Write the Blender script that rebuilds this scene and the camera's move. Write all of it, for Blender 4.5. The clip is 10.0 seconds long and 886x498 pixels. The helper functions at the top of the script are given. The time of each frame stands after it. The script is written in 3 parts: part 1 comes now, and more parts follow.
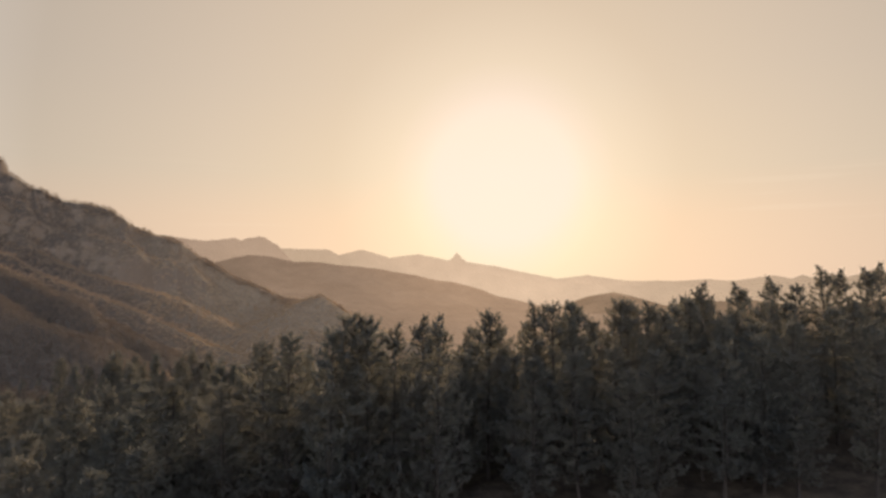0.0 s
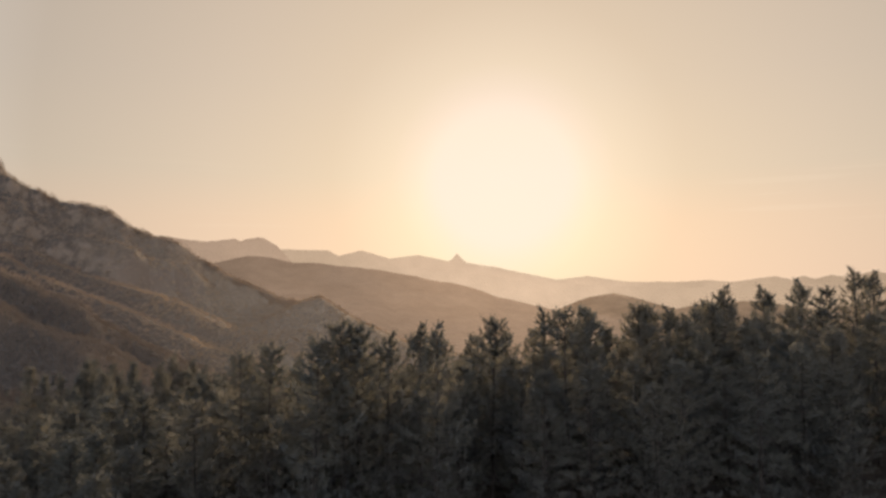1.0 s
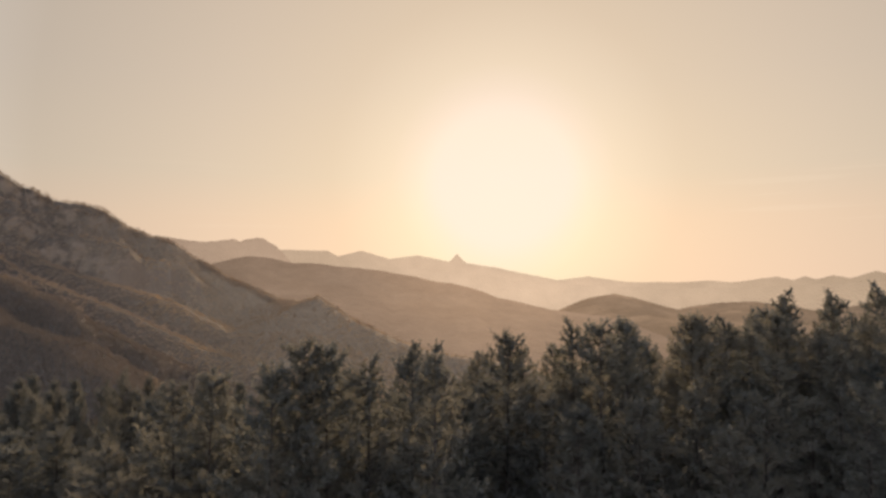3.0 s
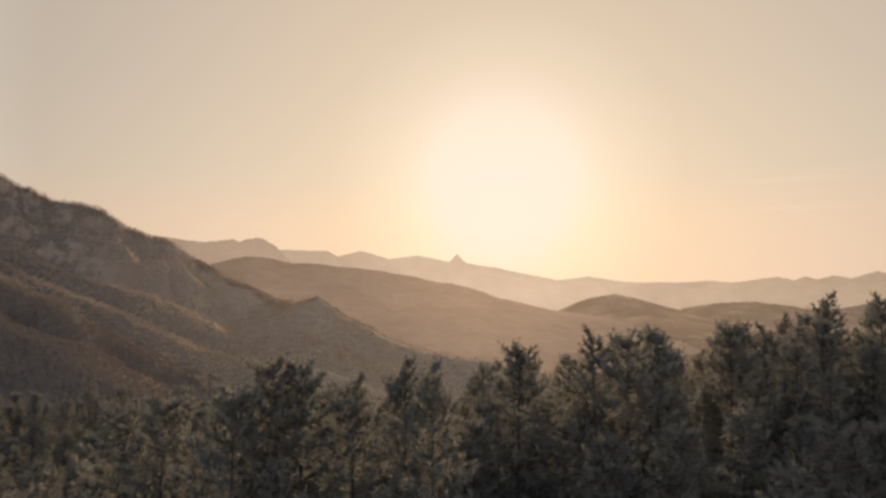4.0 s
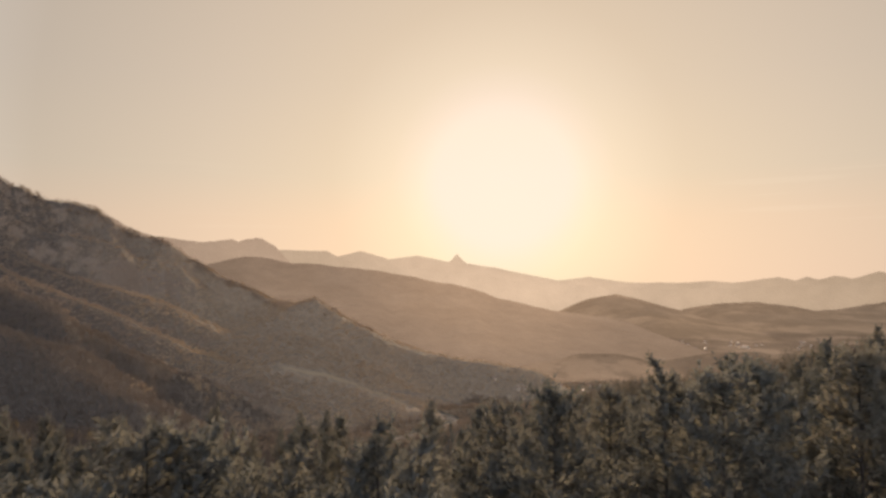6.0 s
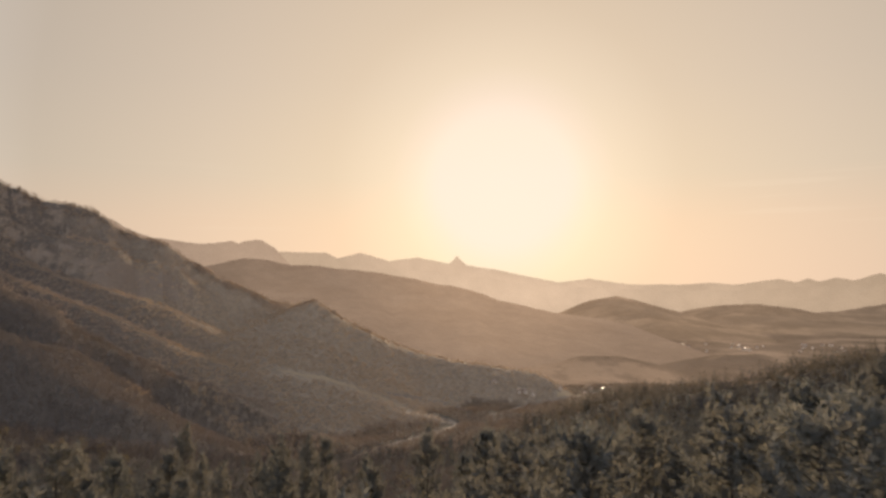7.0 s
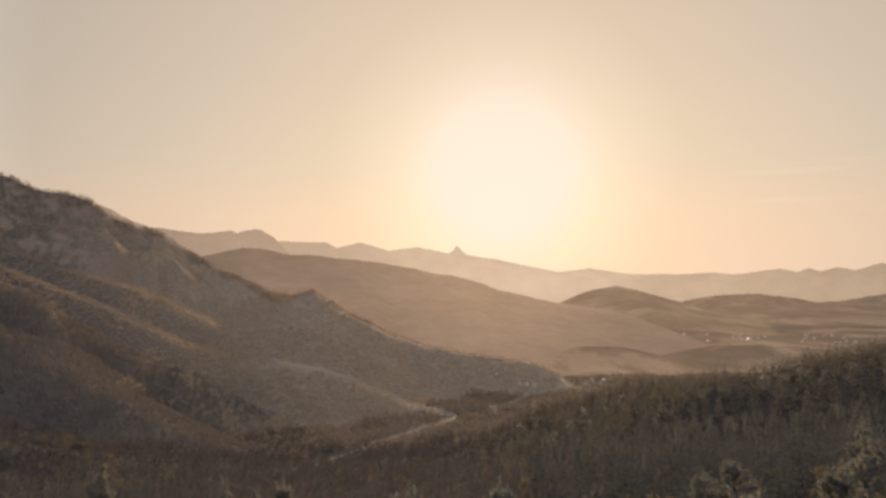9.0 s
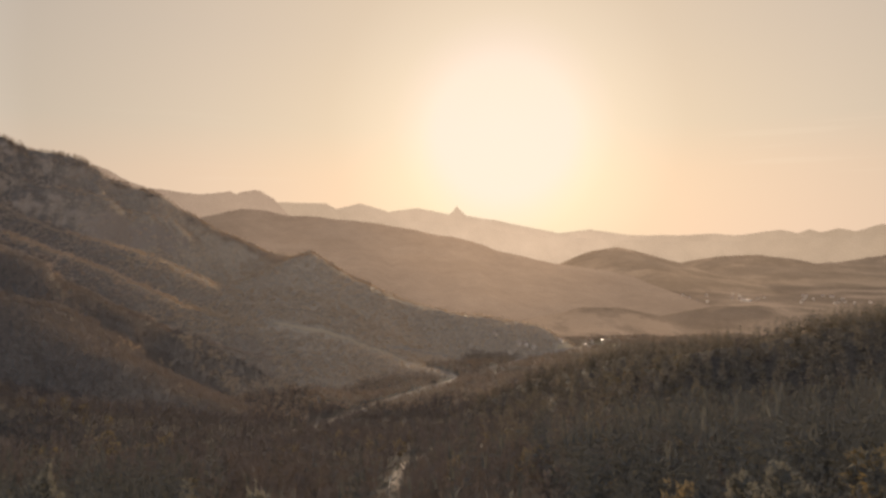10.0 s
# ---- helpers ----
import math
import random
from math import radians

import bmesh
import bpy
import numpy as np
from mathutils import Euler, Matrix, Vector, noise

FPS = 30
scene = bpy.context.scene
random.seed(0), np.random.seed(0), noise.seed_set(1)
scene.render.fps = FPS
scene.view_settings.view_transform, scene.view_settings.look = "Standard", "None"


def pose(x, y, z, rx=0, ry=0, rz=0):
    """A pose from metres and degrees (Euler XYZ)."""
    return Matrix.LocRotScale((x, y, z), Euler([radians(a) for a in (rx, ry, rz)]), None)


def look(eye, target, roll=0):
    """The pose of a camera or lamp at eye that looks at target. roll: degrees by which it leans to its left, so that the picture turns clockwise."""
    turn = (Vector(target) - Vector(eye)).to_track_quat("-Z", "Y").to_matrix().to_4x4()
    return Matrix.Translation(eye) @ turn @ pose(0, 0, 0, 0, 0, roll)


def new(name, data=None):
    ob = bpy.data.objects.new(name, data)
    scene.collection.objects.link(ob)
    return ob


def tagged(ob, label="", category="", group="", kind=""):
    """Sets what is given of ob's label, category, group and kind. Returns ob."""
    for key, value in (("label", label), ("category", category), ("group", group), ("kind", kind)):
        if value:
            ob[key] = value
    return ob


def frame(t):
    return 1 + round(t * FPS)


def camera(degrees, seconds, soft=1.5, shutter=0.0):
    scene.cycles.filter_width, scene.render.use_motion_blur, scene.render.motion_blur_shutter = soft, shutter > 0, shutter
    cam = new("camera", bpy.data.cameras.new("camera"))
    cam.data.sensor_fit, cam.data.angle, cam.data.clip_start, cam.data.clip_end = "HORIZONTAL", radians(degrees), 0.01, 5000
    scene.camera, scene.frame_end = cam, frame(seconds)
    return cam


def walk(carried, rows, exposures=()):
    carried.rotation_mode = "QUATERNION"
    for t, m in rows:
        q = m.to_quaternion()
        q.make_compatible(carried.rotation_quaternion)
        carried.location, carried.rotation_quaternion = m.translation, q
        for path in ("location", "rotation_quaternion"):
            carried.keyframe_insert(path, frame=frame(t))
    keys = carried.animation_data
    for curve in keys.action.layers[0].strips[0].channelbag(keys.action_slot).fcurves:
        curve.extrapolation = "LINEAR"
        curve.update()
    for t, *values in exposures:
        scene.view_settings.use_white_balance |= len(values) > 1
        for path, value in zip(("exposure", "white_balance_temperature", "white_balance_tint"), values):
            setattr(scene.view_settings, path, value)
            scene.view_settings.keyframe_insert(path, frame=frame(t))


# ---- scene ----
# ---------------------------------------------------------------- camera
cam = camera(70.0, 10.0, soft=2.9, shutter=0.5)
PATH = [  # seconds, x, y, z, pitch: a drone flying straight ahead over the trees, tilting down at the end
    (0.0, 0.00, 0.00, 24.00, 3.29), (0.5, 0.01, 3.97, 24.14, 3.36), (1.0, 0.03, 7.99, 24.27, 3.37),
    (1.5, 0.04, 12.05, 24.41, 3.38), (2.0, 0.05, 16.13, 24.55, 3.38), (2.5, 0.06, 20.24, 24.69, 3.39),
    (4.0, 0.11, 32.62, 25.10, 3.42), (4.5, 0.14, 36.74, 25.23, 3.42), (5.0, 0.17, 40.84, 25.37, 3.43),
    (5.5, 0.21, 44.92, 25.51, 3.43), (7.0, 0.36, 56.96, 25.97, 3.60), (7.5, 0.42, 60.89, 26.14, 3.78),
    (8.0, 0.48, 64.79, 26.32, 3.82), (8.5, 0.54, 68.64, 26.52, 3.53), (9.0, 0.59, 72.46, 26.75, 2.66),
    (9.5, 0.64, 76.24, 27.01, 1.17), (10.0, 0.68, 80.00, 27.30, -0.87)]
walk(cam, [(t, pose(x, y, z, 90 + p, 0, 0)) for t, x, y, z, p in PATH])

# ---------------------------------------------------------------- sky and sun
SUN_AZ, SUN_EL = 5.4, 9.9  # degrees to the right of straight ahead, and above eye level
SUN_DIR = Vector((math.sin(radians(SUN_AZ)) * math.cos(radians(SUN_EL)),
                  math.cos(radians(SUN_AZ)) * math.cos(radians(SUN_EL)), math.sin(radians(SUN_EL))))


def link(tree, a, b):
    tree.links.new(a, b)


def math_node(tree, op, a, b=None, clamp=False):
    n = tree.nodes.new("ShaderNodeMath")
    n.operation, n.use_clamp = op, clamp
    for sock, v in zip(n.inputs, (a, b)):
        if v is None:
            continue
        if isinstance(v, (int, float)):
            sock.default_value = v
        else:
            link(tree, v, sock)
    return n.outputs[0]


def ramp(tree, fac, stops, mode="EASE"):
    n = tree.nodes.new("ShaderNodeValToRGB")
    n.color_ramp.interpolation = mode
    els = n.color_ramp.elements
    while len(els) < len(stops):
        els.new(0.5)
    for e, (p, c) in zip(els, stops):
        e.position, e.color = p, (*c, 1)
    link(tree, fac, n.inputs[0])
    return n.outputs[0]


def mix(tree, fac, a, b, mode="MIX"):
    n = tree.nodes.new("ShaderNodeMix")
    n.data_type, n.blend_type = "RGBA", mode
    for sock, v in zip((n.inputs[0], n.inputs[6], n.inputs[7]), (fac, a, b)):
        if isinstance(v, (int, float)):
            sock.default_value = v
        elif isinstance(v, tuple):
            sock.default_value = (*v, 1)
        else:
            link(tree, v, sock)
    return n.outputs[2]


def noise_tex(tree, vec, scale, detail=4.0, rough=0.55):
    n = tree.nodes.new("ShaderNodeTexNoise")
    n.inputs["Scale"].default_value, n.inputs["Detail"].default_value = scale, detail
    n.inputs["Roughness"].default_value = rough
    link(tree, vec, n.inputs["Vector"])
    return n.outputs[0]


def make_world():
    """A hazy evening sky: a clear-sky base, the wide aureole round the low sun, warm at the horizon, cool overhead."""
    w = bpy.data.worlds.new("evening_sky")
    scene.world = w
    w.use_nodes = True
    t = w.node_tree
    t.nodes.clear()
    sky = t.nodes.new("ShaderNodeTexSky")
    sky.sky_type, sky.sun_disc = "NISHITA", False
    sky.sun_elevation, sky.sun_rotation = radians(SUN_EL), radians(SUN_AZ)
    sky.air_density, sky.dust_density, sky.ozone_density = 1.0, 3.0, 1.0
    tc = t.nodes.new("ShaderNodeTexCoord")
    dot = t.nodes.new("ShaderNodeVectorMath")
    dot.operation = "DOT_PRODUCT"
    link(t, tc.outputs["Generated"], dot.inputs[0])
    dot.inputs[1].default_value = SUN_DIR
    ang = math_node(t, "ARCCOSINE", math_node(t, "MINIMUM", dot.outputs["Value"], 0.99999))
    a = math_node(t, "DIVIDE", ang, math.pi)  # 0 at the sun, 1 opposite
    halo = ramp(t, a, [(0.0, (0.99, 0.80, 0.65)), (0.033, (0.98, 0.795, 0.645)), (0.043, (0.925, 0.745, 0.575)), (0.055, (0.865, 0.697, 0.512)),
                       (0.085, (0.77, 0.612, 0.445)), (0.14, (0.685, 0.556, 0.425)), (0.21, (0.56, 0.470, 0.375)),
                       (0.40, (0.80, 0.785, 0.775)), (1.0, (1.40, 1.44, 1.58))], "LINEAR")
    sep = t.nodes.new("ShaderNodeSeparateXYZ")
    link(t, tc.outputs["Generated"], sep.inputs[0])
    low = ramp(t, sep.outputs["Z"], [(0.0, (1.27, 1.115, 1.02)), (0.10, (1.18, 1.075, 1.0)), (0.17, (1.04, 1.025, 1.0)), (0.30, (0.95, 0.945, 0.955)), (0.45, (0.89, 0.88, 0.89)),
                                     (0.65, (0.6, 0.68, 0.84)), (1.0, (0.48, 0.62, 0.88))], "LINEAR")
    col = mix(t, 1.0, halo, low, "MULTIPLY")
    # a faint thin streak of cloud low over the horizon
    mp = t.nodes.new("ShaderNodeMapping")
    mp.inputs["Scale"].default_value = (2.2, 1.0, 55.0)
    link(t, tc.outputs["Generated"], mp.inputs[0])
    st = noise_tex(t, mp.outputs[0], 1.7, 3.0, 0.5)
    st = ramp(t, st, [(0.60, (0, 0, 0)), (0.72, (1, 1, 1))])
    band = ramp(t, sep.outputs["Z"], [(0.07, (0, 0, 0)), (0.10, (1, 1, 1)), (0.13, (1, 1, 1)), (0.20, (0, 0, 0))])
    col = mix(t, math_node(t, "MULTIPLY", math_node(t, "MULTIPLY", st, band), 0.10), col, (0.98, 0.80, 0.60))
    col = mix(t, ramp(t, a, [(0.1, (1, 1, 1)), (0.2, (0, 0, 0))]), col, (0.94, 0.782, 0.655), "DARKEN")  # the bright haze levels off round the sun
    bg = t.nodes.new("ShaderNodeBackground")
    link(t, col, bg.inputs[0])
    bg.inputs[1].default_value = 1.04
    bg2 = t.nodes.new("ShaderNodeBackground")
    link(t, sky.outputs[0], bg2.inputs[0])
    bg2.inputs[1].default_value = 0.0012
    add = t.nodes.new("ShaderNodeAddShader")
    link(t, bg.outputs[0], add.inputs[0])
    link(t, bg2.outputs[0], add.inputs[1])
    out = t.nodes.new("ShaderNodeOutputWorld")
    link(t, add.outputs[0], out.inputs[0])


make_world()
sun_data = bpy.data.lights.new("sun", "SUN")
sun_data.energy, sun_data.angle, sun_data.color = 5.0, radians(1.0), (1.0, 0.79, 0.55)
sun = new("sun", sun_data)
sun.matrix_world = look((0, 0, 300), Vector((0, 0, 300)) - SUN_DIR)
scene.view_settings.exposure = 0.0


# ---------------------------------------------------------------- materials
def material(name):
    m = bpy.data.materials.new(name)
    m.use_nodes = True
    t = m.node_tree
    return m, t, t.nodes["Principled BSDF"], t.nodes["Material Output"]


def position(t):
    return t.nodes.new("ShaderNodeNewGeometry").outputs["Position"]


def bump(t, height, strength, distance):
    n = t.nodes.new("ShaderNodeBump")
    n.inputs["Strength"].default_value, n.inputs["Distance"].default_value = strength, distance
    link(t, height, n.inputs["Height"])
    return n.outputs[0]


def make_leaf(name, dark, light, warm, through_light=0.35):
    """Needles and leaves: coloured per tree and per clump, letting some light through."""
    m, t, p, out = material(name)
    inf = t.nodes.new("ShaderNodeObjectInfo")
    geo = t.nodes.new("ShaderNodeNewGeometry")
    n = noise_tex(t, geo.outputs["Position"], 0.23, 3.0)
    crowns = ramp(t, noise_tex(t, geo.outputs["Position"], 0.13, 2.0, 0.4), [(0.34, (0, 0, 0)), (0.66, (1, 1, 1))])
    c = mix(t, math_node(t, "ADD", math_node(t, "MULTIPLY", crowns, 0.65), math_node(t, "MULTIPLY", geo.outputs["Random Per Island"], 0.35)), dark, light)
    f = math_node(t, "MULTIPLY", math_node(t, "ADD", math_node(t, "MULTIPLY", n, 1.6), -0.55, True), 0.45)
    c = mix(t, f, c, warm)
    c = mix(t, math_node(t, "MULTIPLY", inf.outputs["Random"], 0.35), c, warm)
    link(t, c, p.inputs["Base Color"])
    p.inputs["Roughness"].default_value = 0.75
    p.inputs["Specular IOR Level"].default_value = 0.1
    tr = t.nodes.new("ShaderNodeBsdfTranslucent")
    link(t, mix(t, 1.0, c, (1.45, 1.24, 0.96), "MULTIPLY"), tr.inputs[0])
    ms = t.nodes.new("ShaderNodeMixShader")
    ms.inputs[0].default_value = through_light
    link(t, p.outputs[0], ms.inputs[1])
    link(t, tr.outputs[0], ms.inputs[2])
    link(t, ms.outputs[0], out.inputs[0])
    return m


def make_bark():
    m, t, p, out = material("pine_bark")
    tc = t.nodes.new("ShaderNodeTexCoord")
    mp = t.nodes.new("ShaderNodeMapping")
    mp.inputs["Scale"].default_value = (6, 6, 1.2)
    link(t, tc.outputs["Object"], mp.inputs[0])
    n = noise_tex(t, mp.outputs[0], 1.5, 6.0)
    link(t, ramp(t, n, [(0.3, (0.022, 0.019, 0.017)), (0.7, (0.06, 0.048, 0.04))]), p.inputs["Base Color"])
    p.inputs["Roughness"].default_value = 0.9
    link(t, bump(t, n, 0.6, 0.05), p.inputs["Normal"])
    return m


def make_hillside(name, grass, wood, rock, rock_slope, scale=1.0):
    """Hillside: rough pasture and heath with woods in patches and bare limestone where it is steep."""
    m, t, p, out = material(name)
    pos = position(t)
    big = noise_tex(t, pos, 0.006 * scale, 5.0, 0.6)
    mid = noise_tex(t, pos, 0.05 * scale, 5.0, 0.65)
    fine = noise_tex(t, pos, 0.35 * scale, 4.0, 0.7)
    c = mix(t, ramp(t, big, [(0.42, (0, 0, 0)), (0.58, (1, 1, 1))]), grass, wood)
    c = mix(t, ramp(t, mid, [(0.35, (0, 0, 0)), (0.7, (1, 1, 1))]), c, tuple(v * 0.7 for v in wood))
    c = mix(t, math_node(t, "MULTIPLY", fine, 0.3), c, tuple(v * 1.15 for v in grass))
    geo = t.nodes.new("ShaderNodeNewGeometry")
    sep = t.nodes.new("ShaderNodeSeparateXYZ")
    link(t, geo.outputs["True Normal"], sep.inputs[0])
    steep = math_node(t, "ADD", math_node(t, "MULTIPLY", mid, 0.25), math_node(t, "MULTIPLY", sep.outputs["Z"], -1.0))
    k = ramp(t, math_node(t, "ADD", steep, 1.0), [(rock_slope, (0, 0, 0)), (rock_slope + 0.12, (1, 1, 1))])
    c = mix(t, k, c, mix(t, fine, rock, tuple(v * 0.5 for v in rock)))
    # crowns of the woods that cover the slopes, each its own shade
    v = t.nodes.new("ShaderNodeTexVoronoi")
    v.inputs["Scale"].default_value = 0.2 * scale
    link(t, pos, v.inputs["Vector"])
    sepc = t.nodes.new("ShaderNodeSeparateColor")
    link(t, v.outputs["Color"], sepc.inputs[0])
    # haze painted into the woods' colour: dark on near spurs, paler up the valley
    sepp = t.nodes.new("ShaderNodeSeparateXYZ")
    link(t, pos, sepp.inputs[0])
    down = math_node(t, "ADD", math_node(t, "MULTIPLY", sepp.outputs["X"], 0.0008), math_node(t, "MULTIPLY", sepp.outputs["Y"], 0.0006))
    haze_zone = ramp(t, math_node(t, "ADD", down, math_node(t, "MULTIPLY", big, 0.3)), [(0.20, (0, 0, 0)), (0.60, (1, 1, 1))])
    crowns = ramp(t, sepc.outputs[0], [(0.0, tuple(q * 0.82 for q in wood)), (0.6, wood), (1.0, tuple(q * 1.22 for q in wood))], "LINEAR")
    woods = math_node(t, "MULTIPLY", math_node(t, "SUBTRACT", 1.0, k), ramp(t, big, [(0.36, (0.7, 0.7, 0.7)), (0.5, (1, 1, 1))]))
    crowns = mix(t, haze_zone, mix(t, 0.85, crowns, (0.078, 0.066, 0.058)), crowns)
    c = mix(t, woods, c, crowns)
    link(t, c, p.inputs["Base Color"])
    p.inputs["Roughness"].default_value = 0.9
    p.inputs["Specular IOR Level"].default_value = 0.03
    dome = math_node(t, "MULTIPLY", v.outputs["Distance"], -0.4)
    link(t, bump(t, math_node(t, "ADD", math_node(t, "ADD", mid, fine), dome), 0.45, 3.0 / scale), p.inputs["Normal"])
    return m


def make_distance(name, base, sunward, haze_glow, fields=0.0):
    """Hills so far off that lit evening air hides their own colour; that air is painted as emission."""
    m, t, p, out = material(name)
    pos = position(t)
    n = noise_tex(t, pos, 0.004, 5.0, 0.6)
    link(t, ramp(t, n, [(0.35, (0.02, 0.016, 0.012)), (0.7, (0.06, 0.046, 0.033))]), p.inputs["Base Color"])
    p.inputs["Roughness"].default_value = 0.9
    p.inputs["Specular IOR Level"].default_value = 0.0
    v = t.nodes.new("ShaderNodeTexVoronoi")
    v.inputs["Scale"].default_value = 0.05
    link(t, pos, v.inputs["Vector"])
    link(t, bump(t, v.outputs["Distance"], 1.0, 16.0), p.inputs["Normal"])
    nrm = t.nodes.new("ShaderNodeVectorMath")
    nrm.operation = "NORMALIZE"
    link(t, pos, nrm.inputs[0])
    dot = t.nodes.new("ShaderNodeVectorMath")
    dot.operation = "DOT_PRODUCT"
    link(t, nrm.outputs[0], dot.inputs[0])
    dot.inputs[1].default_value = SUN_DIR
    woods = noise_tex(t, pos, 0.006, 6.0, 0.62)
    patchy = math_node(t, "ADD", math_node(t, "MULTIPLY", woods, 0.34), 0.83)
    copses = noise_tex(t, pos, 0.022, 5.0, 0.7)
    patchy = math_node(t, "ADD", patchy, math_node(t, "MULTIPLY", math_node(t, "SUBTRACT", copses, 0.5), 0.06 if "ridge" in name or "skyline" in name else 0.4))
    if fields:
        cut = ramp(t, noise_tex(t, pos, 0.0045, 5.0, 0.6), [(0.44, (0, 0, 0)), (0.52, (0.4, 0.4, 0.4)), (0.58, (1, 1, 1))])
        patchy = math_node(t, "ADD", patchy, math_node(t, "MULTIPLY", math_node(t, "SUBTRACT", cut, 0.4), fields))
    # the painted haze is brighter on hills towards the sun
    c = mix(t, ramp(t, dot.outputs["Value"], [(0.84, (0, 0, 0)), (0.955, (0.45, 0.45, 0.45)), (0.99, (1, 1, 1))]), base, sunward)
    # the painted haze thins upward: emission is dimmer on higher ground
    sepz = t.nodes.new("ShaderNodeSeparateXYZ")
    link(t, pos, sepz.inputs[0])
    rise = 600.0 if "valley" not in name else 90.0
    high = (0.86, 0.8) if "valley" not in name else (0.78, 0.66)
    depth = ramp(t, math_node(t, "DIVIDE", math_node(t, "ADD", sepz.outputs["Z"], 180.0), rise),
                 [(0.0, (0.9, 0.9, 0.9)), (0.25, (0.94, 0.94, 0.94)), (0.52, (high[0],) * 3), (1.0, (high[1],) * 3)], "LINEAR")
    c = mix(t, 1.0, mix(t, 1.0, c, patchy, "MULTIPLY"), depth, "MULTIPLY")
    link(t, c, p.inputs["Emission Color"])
    p.inputs["Emission Strength"].default_value = haze_glow
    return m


def make_plain(name, color, rough=0.8, spec=0.4):
    m, t, p, out = material(name)
    n = noise_tex(t, position(t), 0.9, 5.0)
    link(t, mix(t, n, tuple(v * 0.75 for v in color), tuple(min(1, v * 1.2) for v in color)), p.inputs["Base Color"])
    p.inputs["Roughness"].default_value = rough
    p.inputs["Specular IOR Level"].default_value = spec
    return m


def make_land():
    """The ground: leaf litter and moss close by, small fields and meadows down in the valley."""
    m, t, p, out = material("ground_cover")
    pos = position(t)
    v = t.nodes.new("ShaderNodeTexVoronoi")
    v.inputs["Scale"].default_value = 0.011
    wob = t.nodes.new("ShaderNodeVectorMath")
    wob.operation = "ADD"
    nz = t.nodes.new("ShaderNodeTexNoise")
    nz.inputs["Scale"].default_value = 0.02
    sc = t.nodes.new("ShaderNodeVectorMath")
    sc.operation = "SCALE"
    sc.inputs["Scale"].default_value = 60.0
    link(t, pos, nz.inputs["Vector"])
    link(t, nz.outputs["Color"], sc.inputs[0])
    link(t, pos, wob.inputs[0])
    link(t, sc.outputs[0], wob.inputs[1])
    link(t, wob.outputs[0], v.inputs["Vector"])
    sepc = t.nodes.new("ShaderNodeSeparateColor")
    link(t, v.outputs["Color"], sepc.inputs[0])
    field = ramp(t, sepc.outputs[0], [(0.0, (0.13, 0.095, 0.058)), (0.35, (0.20, 0.14, 0.082)), (0.6, (0.16, 0.13, 0.072)), (0.85, (0.26, 0.18, 0.105))], "CONSTANT")
    litter = ramp(t, noise_tex(t, pos, 0.4, 6.0, 0.7), [(0.3, (0.035, 0.029, 0.024)), (0.7, (0.085, 0.068, 0.052))])
    sep = t.nodes.new("ShaderNodeSeparateXYZ")
    link(t, pos, sep.inputs[0])
    k = ramp(t, math_node(t, "DIVIDE", sep.outputs["Y"], 1000.0), [(0.9, (0, 0, 0)), (1.08, (1, 1, 1))])
    fine = noise_tex(t, pos, 0.06, 6.0, 0.7)
    c = mix(t, k, litter, mix(t, math_node(t, "MULTIPLY", fine, 0.8), field, (0.07, 0.047, 0.031)))
    link(t, c, p.inputs["Base Color"])
    p.inputs["Roughness"].default_value = 0.9
    p.inputs["Specular IOR Level"].default_value = 0.03
    link(t, bump(t, fine, 0.8, 3.0), p.inputs["Normal"])
    return m


NEEDLES = make_leaf("pine_needles", (0.072, 0.086, 0.096), (0.15, 0.158, 0.152), (0.172, 0.155, 0.125), 0.52)
FAR_NEEDLES = make_leaf("far_needles", (0.034, 0.043, 0.052), (0.09, 0.096, 0.094), (0.12, 0.108, 0.09), 0.36)
# conifers across the hollow: haze painted in as a paler needle colour
HAZED_NEEDLES = make_leaf("young_needles", (0.07, 0.07, 0.064), (0.16, 0.142, 0.112), (0.19, 0.15, 0.11), 0.35)
BARE = make_leaf("bare_twigs", (0.045, 0.043, 0.047), (0.1, 0.09, 0.088), (0.135, 0.11, 0.095), 0.28)
# evening haze painted into twig colours, paler on far slopes and down valley
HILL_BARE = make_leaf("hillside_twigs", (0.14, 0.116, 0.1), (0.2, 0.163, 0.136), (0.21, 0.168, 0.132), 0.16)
HAZED_FACE_TWIGS = make_leaf("mountain_twigs", (0.3, 0.23, 0.172), (0.37, 0.282, 0.208), (0.37, 0.28, 0.198), 0.14)
HAZED_SCRUB = make_leaf("mountain_scrub_leaves", (0.4, 0.297, 0.197), (0.45, 0.332, 0.218), (0.44, 0.32, 0.205), 0.14)
HAZED_VALLEY_TWIGS = make_leaf("valley_twigs", (0.2, 0.158, 0.122), (0.26, 0.202, 0.152), (0.26, 0.198, 0.143), 0.2)
PALE = make_leaf("fading_leaves", (0.11, 0.096, 0.064), (0.17, 0.143, 0.09), (0.18, 0.14, 0.088), 0.35)
BARK = make_bark()
FLOOR = make_land()
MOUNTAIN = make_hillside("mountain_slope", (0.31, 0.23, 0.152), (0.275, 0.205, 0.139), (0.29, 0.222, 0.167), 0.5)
# haze emitted by each layer of hills: away from the sun, towards it
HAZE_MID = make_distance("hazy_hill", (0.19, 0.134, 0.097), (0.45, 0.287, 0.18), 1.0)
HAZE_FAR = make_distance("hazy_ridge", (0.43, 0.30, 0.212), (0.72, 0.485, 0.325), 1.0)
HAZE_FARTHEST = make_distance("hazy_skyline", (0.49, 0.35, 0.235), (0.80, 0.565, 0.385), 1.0)
